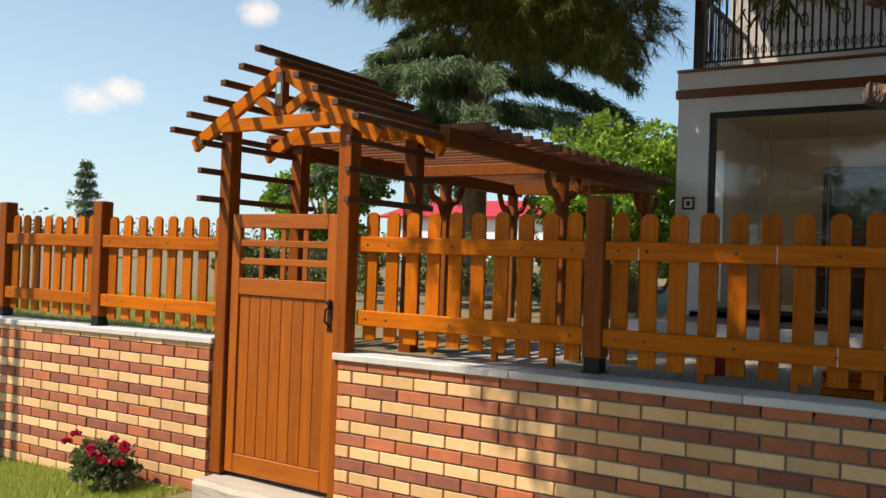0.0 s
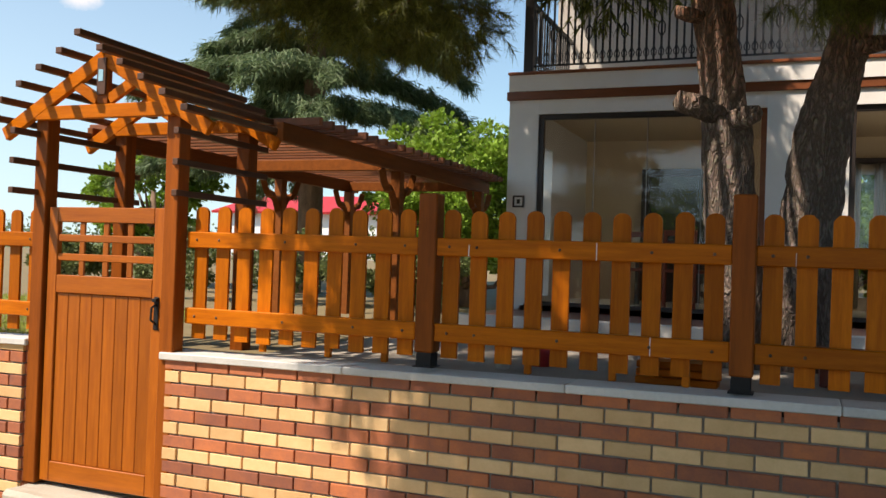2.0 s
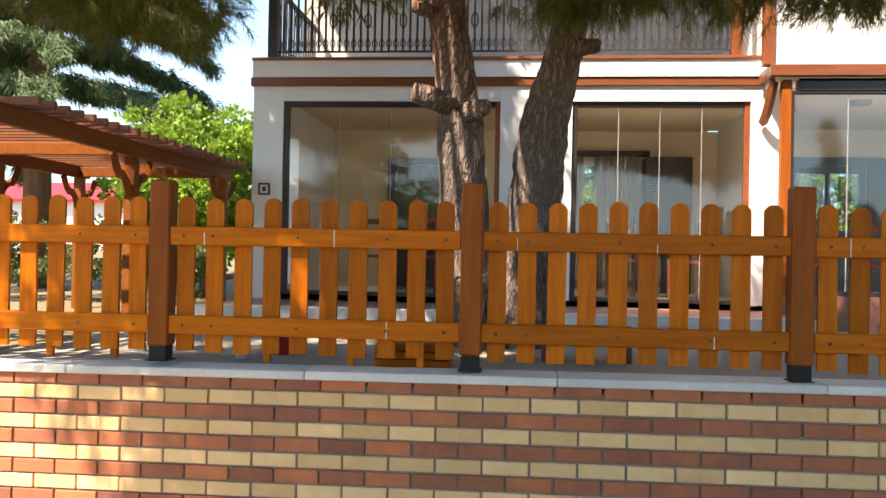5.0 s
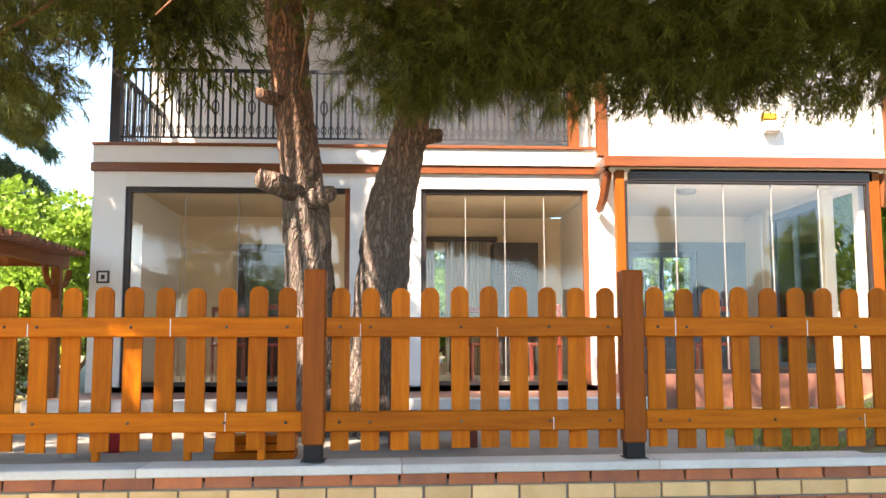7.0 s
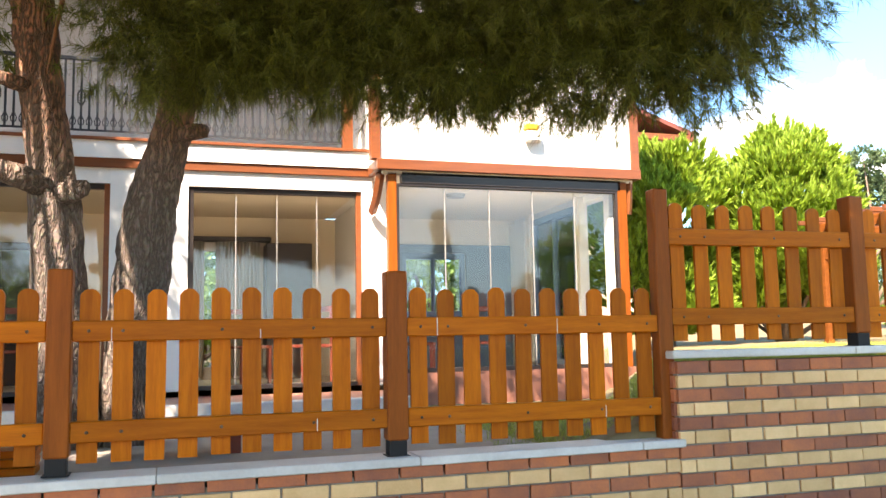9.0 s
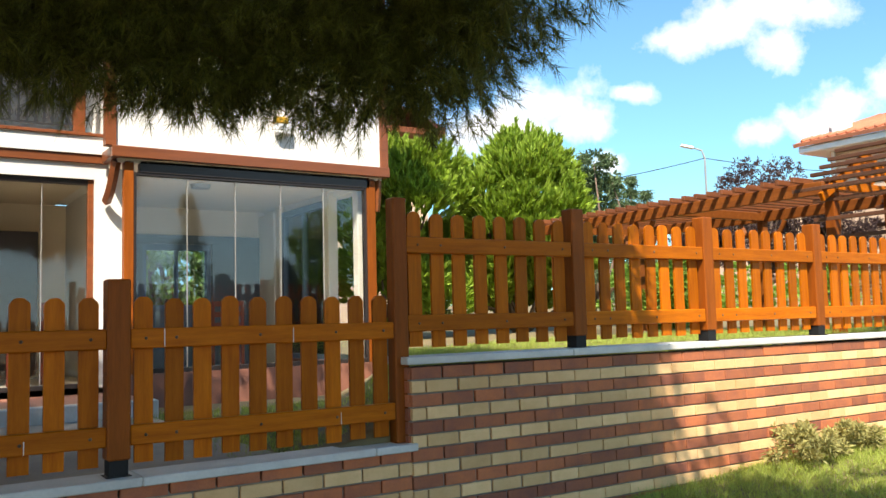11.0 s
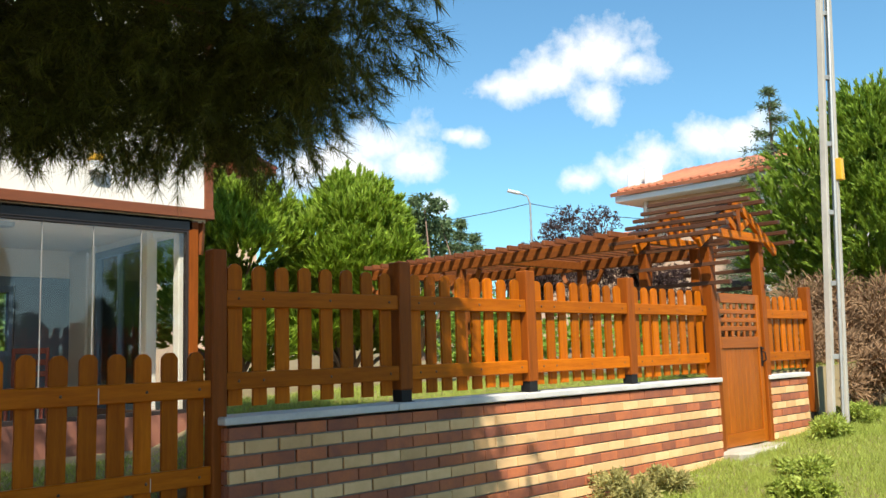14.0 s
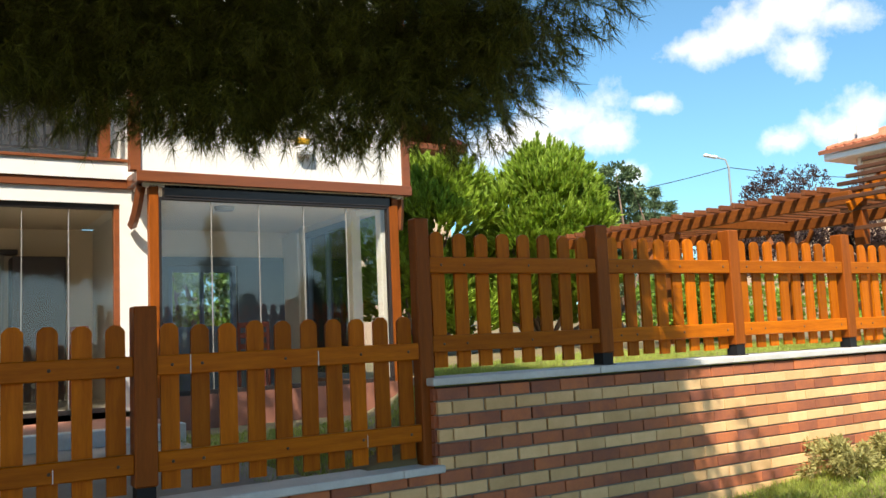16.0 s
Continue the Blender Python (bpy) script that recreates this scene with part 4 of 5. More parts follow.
box(bm, -2.13, -1.23, 13.145, 13.155, FLOOR + 0.9, 2.87)
part("pane", bm, M_GLASS_SMOKED, door, "clear glass pane").visible_shadow = False
bm = bmesh.new()
box(bm, -2.13, -1.23, 13.13, 13.17, FLOOR, FLOOR + 0.9)
part("panel", bm, M_DARK, door)
bm = bmesh.new()
box(bm, 1.56, 2.22, 12.7, 13.15, FLOOR, 2.97, 0.01)
solid("cabinet", bm, M_DARK, "tall dark wooden cabinet inside the room", "cabinet")

# bay room: windows with reflection-tinted frames in the back and side, ceiling light, white piers
def framed_window(name, a, b, plane, z0, z1, axis, bars, label):
    w = thing(name, ((a + b) / 2, plane, z0) if axis == "x" else (plane, (a + b) / 2, z0), label, "window")
    spans = [(a, a + 0.07, z0, z1), (b - 0.07, b, z0, z1), (a + 0.07, b - 0.07, z1 - 0.09, z1), (a + 0.07, b - 0.07, z0, z0 + 0.07)]
    spans += [(a + (b - a) * k / bars - 0.02, a + (b - a) * k / bars + 0.02, z0 + 0.07, z1 - 0.09) for k in range(1, bars)]
    for c, d, e, f in spans:
        bm = bmesh.new()
        if axis == "x":
            box(bm, c, d, plane - 0.05, plane + 0.05, e, f, 0.004)
        else:
            box(bm, plane - 0.05, plane + 0.05, c, d, e, f, 0.004)
        part("frame_bar", bm, M_BLUE, w)
    bm = bmesh.new()
    if axis == "x":
        box(bm, a + 0.06, b - 0.06, plane - 0.004, plane + 0.004, z0 + 0.06, z1 - 0.08)
    else:
        box(bm, plane - 0.004, plane + 0.004, a + 0.06, b - 0.06, z0 + 0.06, z1 - 0.08)
    part("pane", bm, M_GLASS, w, "clear glass pane").visible_shadow = False


framed_window("back_window", 3.62, 4.65, 12.95, 1.9, 2.87, "x", 2, "window in the back wall of the bay room, mirrored-sky blue in its frame colour")
framed_window("side_window", 10.62, 12.1, 5.5, FLOOR + 0.14, 3.3, "y", 2, "glazed door in the side of the bay room, mirrored-sky blue in its frame colour")
panel_root = thing("wall_panel", (4.0, 12.87, FLOOR), "dark panelling round the bay room's back window, mirrored-sky blue in its colour", "wall panel")
for b in ((2.80, 3.62, 1.9, 2.87), (4.65, 5.40, 1.9, 2.87), (2.80, 5.40, 2.87, 3.0), (2.80, 5.40, FLOOR, 1.9)):
    bm = bmesh.new()
    box(bm, b[0], b[1], 12.85, 12.897, b[2], b[3], 0.003)
    part("board", bm, M_PANEL_TINTED, panel_root)
for y0 in (9.62, 10.46, 12.12):
    bm = bmesh.new()
    box(bm, 5.42, 5.56, y0, y0 + 0.14, FLOOR + 0.14, 3.4, 0.01)
    solid("side_pier", bm, M_INNER_WHITE, "slim white pier between the bay's side windows", "pier", "structure")
bm = bmesh.new()
box(bm, 5.4, 5.6, 12.28, 13.4, 0.7, 3.32)
solid("side_wall_rear", bm, M_PLASTER, "white rendered side wall of the house", "wall", "structure")
bm = bmesh.new()
bmesh.ops.create_cone(bm, cap_ends=True, segments=24, radius1=0.11, radius2=0.13, depth=0.05, matrix=Matrix.Translation((3.75, 10.6, 3.375)))
solid("ceiling_light", bm, M_STEEL, "flat round ceiling light in the bay room", "ceiling light")
# table with chairs behind the glass
def dining_chair(x, y, turn):
    c = thing("dining_chair", (x, y, FLOOR), "dark red wooden chair with a slatted back inside the room", "chair", "chairs in the room")
    m = Matrix.Translation((x, y, FLOOR)) @ Matrix.Rotation(turn, 4, "Z")
    for sx in (-0.19, 0.19):
        for sy in (-0.19, 0.19):
            bm = bmesh.new()
            box(bm, sx - 0.02, sx + 0.02, sy - 0.02, sy + 0.02, 0, 0.95 if sy > 0 else 0.44, 0.004, m)
            part("leg", bm, M_REDWOOD, c)
    bm = bmesh.new()
    box(bm, -0.22, 0.22, -0.22, 0.22, 0.44, 0.48, 0.01, m)
    part("seat", bm, M_REDWOOD, c)
    for z in (0.6, 0.74, 0.88):
        bm = bmesh.new()
        box(bm, -0.17, 0.17, 0.17, 0.2, z, z + 0.07, 0.005, m)
        part("back_slat", bm, M_REDWOOD, c)


M_REDWOOD = surface("dark red wood", (0.22, 0.035, 0.02), (0.12, 0.02, 0.012), 5, 0.4, 0.05, vary=0.1)
for x, y, turn in ((-2.0, 11.3, 0.2), (-1.3, 10.9, 2.8), (1.9, 10.8, -1.3), (1.2, 11.4, 0.4), (3.2, 10.6, 1.2), (4.2, 11.0, -0.5)):
    dining_chair(x, y, turn)
table = thing("dining_table", (-1.5, 11.8, FLOOR), "dark wooden dining table inside the room", "table")
bm = bmesh.new()
box(bm, -2.1, -0.9, 11.5, 12.3, FLOOR + 0.72, FLOOR + 0.76, 0.01)
part("tabletop", bm, M_DARK, table)
for sx in (-2.0, -1.0):
    for sy in (11.6, 12.2):
        bm = bmesh.new()
        box(bm, sx - 0.03, sx + 0.03, sy - 0.03, sy + 0.03, FLOOR, FLOOR + 0.72, 0.004)
        part("leg", bm, M_DARK, table)
# floodlight and alarm box on the upper wall
alarm = thing("alarm_box", (4.33, BY - 0.06, 3.95), "white alarm box with a yellow top on the upper wall", "alarm box")
bm = bmesh.new()
box(bm, 4.23, 4.43, BY - 0.10, BY, 3.84, 3.98, 0.02)
part("housing", bm, M_WHITE, alarm)
bm = bmesh.new()
box(bm, 4.22, 4.38, BY - 0.11, BY, 3.97, 4.05, 0.015)
part("strobe_cover", bm, M_YELLOW, alarm, "yellow strobe cover")
# paved yard between fence and terrace, and small things on it
bm = bmesh.new()
box(bm, -3.4, 2.5, 4.93, 8.27, 0.6, 0.835)
solid("paved_yard", bm, M_PAVE, "dusty grey-brown paved yard under the pine", "yard", "structure")
bench = thing("wood_pallet", (-0.75, 5.25, 0.835), "pile of pale sawn boards lying behind the fence", "boards")
for k in range(3):
    bm = bmesh.new()
    box(bm, -0.92, -0.46, 5.15 + 0.02 * k, 5.35 + 0.02 * k, 0.836 + 0.045 * k, 0.876 + 0.045 * k, 0.004)
    part("board", bm, M_WOOD_H, bench)
crate = thing("low_bench", (0.35, 5.8, 0.835), "low dark red wooden bench behind the fence", "bench")
for x0 in (0.08, 0.58):
    bm = bmesh.new()
    box(bm, x0, x0 + 0.07, 5.65, 5.95, 0.836, 1.02, 0.005)
    part("leg", bm, M_REDWOOD, crate)
for y0 in (5.62, 5.74, 5.86):
    bm = bmesh.new()
    box(bm, 0.05, 0.68, y0, y0 + 0.1, 1.02, 1.055, 0.006)
    part("slat", bm, M_REDWOOD, crate)
bm = bmesh.new()
tube(bm, [(-1.78, 5.3, 0.836), (-1.78, 5.3, 1.0), (-1.78, 5.3, 1.04), (-1.78, 5.3, 1.09)], [0.042, 0.042, 0.016, 0.016], 14)
solid("bottle", bm, M_WHITE, "pale plastic bottle standing behind the fence", "bottle", smooth=True)
bm = bmesh.new()
tube(bm, [(-1.62, 5.6, 0.836), (-1.62, 5.6, 0.99)], [0.07, 0.085], 18)
solid("red_pot", bm, M_REDROOF, "small red pot standing behind the fence", "pot", smooth=True)


# ---- trees ----
def tree_root(name, at, label, category="tree", group=""):
    return thing(name, at, label, category, group)


def crown(parent, me, label=""):
    ob = new("crown", me)
    ob.parent = parent
    if label:
        ob["label"] = label
    return ob


def tufts(rng, centres, outward, per, length, width, spread=0.8, droop=0.0):
    """Origins, directions, lengths and widths of leaf tufts at the centres, pointing mostly outward."""
    n = len(centres)
    o = np.repeat(centres, per, axis=0) + rng.normal(size=(n * per, 3)) * length * 0.25
    d = np.repeat(outward, per, axis=0) + unit_noise(rng, n * per) * spread
    d[:, 2] -= droop
    return o, d, length * rng.uniform(0.6, 1.15, n * per), np.full(n * per, width)


def shoots(rng, bases, ways, length, per, needle, width, open_angle=0.8):
    """Bottle-brush shoots: needles set along short straight twigs."""
    n = len(bases)
    ways = ways / np.maximum(np.linalg.norm(ways, axis=1, keepdims=True), 1e-6)
    f = rng.uniform(0.1, 1.0, (n * per, 1))
    w = np.repeat(ways, per, axis=0)
    o = np.repeat(bases, per, axis=0) + w * f * length
    d = w * rng.uniform(0.7, 1.2, (n * per, 1)) + unit_noise(rng, n * per) * open_angle
    return o, d, needle * rng.uniform(0.7, 1.1, n * per), np.full(n * per, width)


def limb_set(bm, rng, base, tips, r0, wob=0.12):
    for tip in tips:
        a, b = Vector(base), Vector(tip)
        mid = a.lerp(b, 0.5) + Vector(rng.normal(size=3)) * wob * (b - a).length
        tube(bm, [a, a.lerp(mid, 0.5), mid, mid.lerp(b, 0.5), b], [r0, r0 * 0.8, r0 * 0.6, r0 * 0.4, r0 * 0.15], 7)


def trunk_mesh(points, radii, sides=30, rough=0.21, seed=0.0):
    """A tapered trunk with plated, uneven bark."""
    bm = bmesh.new()
    pts, rr = [], []
    seg = 22
    n = len(points)
    P = [Vector(p) for p in points]
    for i in range(n - 1):
        p0, p1, p2, p3 = P[max(i - 1, 0)], P[i], P[i + 1], P[min(i + 2, n - 1)]
        for k in range(seg):
            f = k / seg
            pts.append(0.5 * (2 * p1 + (p2 - p0) * f + (2 * p0 - 5 * p1 + 4 * p2 - p3) * f * f + (3 * p1 - p0 - 3 * p2 + p3) * f ** 3))
            rr.append(radii[i] + (radii[i + 1] - radii[i]) * f)
    pts.append(P[-1])
    rr.append(radii[-1])
    rings = []
    for i, p in enumerate(pts):
        ring = []
        for k in range(sides):
            a = 2 * math.pi * k / sides
            c = Vector((math.cos(a) * 1.6 + seed, math.sin(a) * 1.6, p.z * 1.7))
            plate = abs(noise.noise(c * 2.0)) * 1.3 + 0.5 * noise.noise(c * 5.0) - 0.25
            big = noise.noise(c * 0.6)
            r = rr[i] * (1 + rough * plate + 0.10 * big)
            ring.append(bm.verts.new(p + Vector((math.cos(a) * r, math.sin(a) * r, 0))))
        rings.append(ring)
    for r0, r1 in zip(rings, rings[1:]):
        for k in range(sides):
            bm.faces.new((r0[k], r0[(k + 1) % sides], r1[(k + 1) % sides], r1[k]))
    bm.faces.new(rings[-1])
    return bm


# the double pine that overhangs the fence
PINE = (-0.25, 6.5, 0.8)
pine = tree_root("pine_tree", PINE, "large pine with two leaning trunks and drooping needles over the fence")
for pts, rad, sd in (([(-0.40, 6.5, 0.6), (-0.46, 6.5, 1.3), (-0.55, 6.5, 2.4), (-0.66, 6.5, 3.3), (-0.80, 6.45, 4.6), (-0.9, 6.3, 6.2)], [0.23, 0.185, 0.165, 0.145, 0.125, 0.07], 1.0),
                     ([(-0.06, 6.55, 0.6), (-0.03, 6.55, 1.4), (0.07, 6.55, 2.4), (0.22, 6.55, 3.1), (0.32, 6.5, 3.7), (0.5, 6.4, 5.0), (0.7, 6.2, 6.4)], [0.22, 0.195, 0.185, 0.135, 0.13, 0.10, 0.06], 5.0)):
    part("trunk", trunk_mesh(pts, rad, seed=sd), M_BARK_PINE, pine, smooth=True)
for a, b, r0, r1 in (((-0.60, 6.40, 2.60), (-0.86, 6.24, 2.68), 0.085, 0.065), ((-0.5, 6.36, 2.55), (-0.33, 6.24, 2.58), 0.075, 0.05), ((0.24, 6.45, 3.02), (0.46, 6.38, 3.05), 0.06, 0.045), ((-0.72, 6.42, 3.3), (-0.90, 6.3, 3.32), 0.06, 0.045)):
    bm = bmesh.new()
    tube(bm, [a, Vector(a).lerp(Vector(b), 0.6), b], [r0, r0 * 0.95, r1], 11)
    for v in bm.verts:
        v.co += 0.022 * noise.noise_vector(v.co * 16)
    part("branch_stub", bm, M_BARK_PINE, pine, "sawn branch stub", True)


SUN_GAP = (-0.42, -0.52, 0.86)
GAPS = ((-0.62, 6.35, 2.42, 0.50), (-0.74, 6.35, 2.95, 0.48), (-0.56, 6.35, 1.98, 0.42), (0.02, 6.4, 2.75, 0.36), (-0.04, 6.4, 2.35, 0.34), (-1.3, 4.7, 1.5, 0.2), (-0.2, 6.0, 0.75, 0.22))


def west_edge(y):
    return -3.62 - 0.45 * (y - 1.7)


def pine_crown():
    rng = np.random.default_rng(7)
    dome, skirt = [], []
    for k in range(240):                                   # the high dome, leaning out over the street
        a, r = rng.uniform(0, 2 * math.pi), math.sqrt(rng.uniform(0.0, 1))
        x, y = -0.45 + 4.25 * r * math.cos(a), 4.5 + 4.1 * r * math.sin(a)
        if (x < -3.2 and y > 3.0) or x < west_edge(y) or (x > -1.6 and y > 6.9):
            continue
        dome.append((x, y, 4.45 - 0.15 * r + rng.uniform(0, 2.0) * (1 - 0.6 * r), rng.uniform(0.55, 0.85)))
    for k in range(95):                                    # unseen outer boughs to the west, placed to shade the wall
        y = rng.uniform(0.7, 3.5)
        dome.append((rng.uniform(west_edge(y), -1.0), y, rng.uniform(4.5, 5.5), rng.uniform(0.6, 0.85)))
    for k in range(150):                                   # unseen boughs added over the street to hold back sky light
        dome.append((rng.uniform(-3.4, 3.8), rng.uniform(-4.4, 1.5), rng.uniform(4.9, 6.4), rng.uniform(0.6, 0.9)))
    for k in range(64):                                    # unseen close middle, filled in to shade the fence
        dome.append((rng.uniform(-1.7, 1.5), rng.uniform(1.7, 3.4), rng.uniform(4.8, 5.7), rng.uniform(0.6, 0.85)))
    for k in range(36):                                    # unseen eastern side, added to shade the step in the wall
        dome.append((rng.uniform(1.3, 2.7), rng.uniform(1.6, 3.4), rng.uniform(4.8, 5.5), rng.uniform(0.55, 0.8)))
    for k in range(105):                                    # unseen high western boughs over the pergola, added to shade the house front
        dome.append((rng.uniform(-5.6, -1.9), rng.uniform(6.3, 9.0), rng.uniform(4.95, 6.6), rng.uniform(0.55, 0.85)))
    # hanging skirt: from, to, number, size
    for x0, y0, z0, x1, y1, z1, n, s in ((1.1, 5.7, 3.42, 3.15, 4.5, 3.16, 14, 0.5), (1.0, 5.6, 3.85, 3.35, 4.2, 3.5, 14, 0.55), (1.2, 5.4, 4.5, 3.5, 3.8, 4.2, 10, 0.6), (3.0, 4.4, 3.42, 3.5, 3.9, 3.7, 6, 0.45),
                                         (-0.4, 5.6, 3.66, 1.0, 5.7, 3.62, 7, 0.42), (-1.9, 5.7, 3.75, -0.5, 5.7, 3.75, 6, 0.42), (-0.5, 5.4, 4.2, 1.2, 5.4, 4.2, 7, 0.5), (-0.40, 5.75, 3.26, 0.05, 5.8, 3.24, 5, 0.34), (0.30, 5.7, 3.40, 1.2, 5.6, 3.50, 8, 0.42), (-1.7, 5.6, 3.95, -0.2, 5.6, 3.95, 6, 0.45),
                                         (-2.7, 6.2, 3.30, -4.0, 5.0, 3.75, 7, 0.5), (-2.7, 6.0, 3.8, -4.3, 4.6, 4.1, 7, 0.55), (-2.9, 7.4, 3.5, -4.2, 6.4, 4.1, 6, 0.55), (0.4, 7.6, 4.3, 3.2, 6.4, 4.1, 8, 0.6)):
        for k in range(n):
            f = (k + rng.uniform(0.2, 0.8)) / n
            skirt.append((x0 + (x1 - x0) * f + rng.normal() * 0.12, y0 + (y1 - y0) * f + rng.normal() * 0.12, z0 + (z1 - z0) * f + rng.normal() * 0.07, s * rng.uniform(0.85, 1.15)))

    def clothe(boughs, dense, per, needle, width, splay):
        base, way = [], []
        for x, y, z, s in boughs:
            m = int(dense * s * s)
            p = unit_noise(rng, m) * (rng.uniform(0.1, 1.0, (m, 1)) ** 0.5) * np.array([s, s, s * 0.62])
            base.append(p + np.array([x, y, z]))
            o = p / s + unit_noise(rng, m) * 0.5
            o[:, 2] -= 0.45
            way.append(o)
        base, way = np.concatenate(base), np.concatenate(way)
        keep = np.ones(len(base), bool)
        ray = np.array(SUN_GAP) / np.linalg.norm(SUN_GAP)
        for gx, gy, gz, gr in GAPS:                        # thin places in the crown that let flecks of sun through
            q = base - np.array([gx, gy, gz])
            off = np.linalg.norm(q - (q @ ray)[:, None] * ray, axis=1)
            keep &= off > gr
        base, way = base[keep], way[keep]
        o, d, L, W = shoots(rng, base, way, 0.16, per, needle, width, splay)
        crown(pine, blades_mesh("crown", o - np.array(PINE), d, L, W, M_NEEDLE, 0.22, rng, 3))

    clothe(dome, 270, 11, 0.14, 0.0185, 0.75)
    clothe(skirt, 400, 44, 0.12, 0.0048, 1.05)
    for i, (x, y, z, s) in enumerate(dome + skirt):
        if i % 4 == 0:
            bm = bmesh.new()
            limb_set(bm, rng, (-0.85, 6.35, 4.9) if x < 0.0 else (0.45, 6.4, 4.7), [(x, y, z)], 0.034, 0.06)
            part("limb", bm, M_BARK_RED, pine, smooth=True)
    # bare twigs hanging out of the skirt
    for a, b in (((-2.2, 6.1, 4.2), (-3.0, 6.3, 3.35)), ((-2.4, 6.2, 4.1), (-2.5, 6.2, 3.3)), ((-2.6, 6.25, 3.8), (-2.05, 6.3, 3.55)), ((0.9, 5.9, 3.7), (2.4, 5.6, 3.3)), ((1.3, 5.8, 3.5), (2.0, 5.7, 3.05))):
        for c in (b, Vector(b) + Vector((0.25, 0.1, 0.15))):
            bm = bmesh.new()
            limb_set(bm, rng, a, [c], 0.014, 0.1)
            part("bare_twig", bm, M_BARK, pine, "bare hanging twig", True)


def leafy(name, at, label, radii, z0, mat_l, blobs, per_blob, leaf, seed, mat_b=M_BARK, trunk_r=0.15, category="tree", up=0.2, width=0.6, spread=1.0, per=5, shell=0.45):
    """A tree or shrub: a trunk, limbs and clumps of separate leaves."""
    rng = np.random.default_rng(seed)
    root = tree_root(name, at, label, category)
    at = np.array(at)
    cs, outs = [], []
    tips = []
    for k in range(blobs):
        v = unit_noise(rng, 1)[0] * rng.uniform(shell, 1.0)
        c = np.array([v[0] * radii[0], v[1] * radii[1], z0 + radii[2] + v[2] * radii[2]])
        s = rng.uniform(0.16, 0.30) * min(radii)
        tips.append(c)
        p = unit_noise(rng, per_blob) * rng.uniform(0.5, 1.0, (per_blob, 1)) * s * np.array([1.15, 1.15, 0.9])
        cs.append(p + c)
        o = p / np.linalg.norm(p, axis=1, keepdims=True) + v * 0.6
        o[:, 2] += up
        outs.append(o)
    cs, outs = np.concatenate(cs), np.concatenate(outs)
    o, d, L, W = tufts(rng, cs, outs, per, leaf, leaf * width, spread)
    crown(root, blades_mesh("crown", o, d, L, W, mat_l, 0.1, rng))
    if trunk_r:
        bm = bmesh.new()
        top = z0 + radii[2] * 1.2
        tube(bm, [(0, 0, -0.2), (0.03, 0, z0 * 0.5), (0, 0.03, z0 + 0.2), (0, 0, top)], [trunk_r * 1.2, trunk_r, trunk_r * 0.85, trunk_r * 0.2], 9)
        limb_set(bm, rng, (0, 0, z0 * 0.9), [Vector(t) for t in tips[:: max(1, blobs // 14)]], trunk_r * 0.4)
        bmesh.ops.translate(bm, vec=Vector(at), verts=bm.verts)
        part("trunk", bm, mat_b, root, smooth=True)
    return root


def stone_pine(at, label, radii, z0, count, seed, mat_n=None, size=0.3):
    """A rounded young pine: upright bright shoots all over an uneven dome."""
    rng = np.random.default_rng(seed)
    root = tree_root("stone_pine", at, label)
    puffs = int(19 * radii[0] * radii[2])
    v = unit_noise(rng, puffs)
    lump = np.array([noise.noise(Vector(q * 2.3) + Vector((seed, 0, 0))) for q in v])[:, None]
    heart = v * np.array(radii) * (0.74 + 0.2 * lump) * rng.uniform(0.75, 1.0, (puffs, 1)) + np.array([0, 0, z0 + radii[2]])
    which = rng.integers(0, puffs, count)
    out = unit_noise(rng, count)
    out[:, 2] = np.abs(out[:, 2]) * 1.1 - 0.25
    puff_r = rng.uniform(0.20, 0.34, puffs)[which][:, None] * min(radii)
    base = heart[which] + out * puff_r * rng.uniform(0.55, 1.0, (count, 1))
    way = out * 0.7 + v[which] * 0.25 + np.array([0, 0, 0.7]) + unit_noise(rng, count) * 0.25
    o, d, L, W = shoots(rng, base, way, size * 0.9, 34, size * 0.42, 0.044, 0.45)
    crown(root, blades_mesh("crown", o, d, L, W, mat_n or M_STONEPINE, 0.0, rng, 3))
    bm = bmesh.new()
    tube(bm, [(0, 0, -0.2), (0, 0, z0 + radii[2])], [0.16, 0.06], 9)
    limb_set(bm, rng, (0, 0, z0 + 0.2), [Vector(b) * 0.95 for b in base[:14]], 0.05)
    bmesh.ops.translate(bm, vec=Vector(at), verts=bm.verts)
    part("trunk", bm, M_BARK, root, smooth=True)
    return root


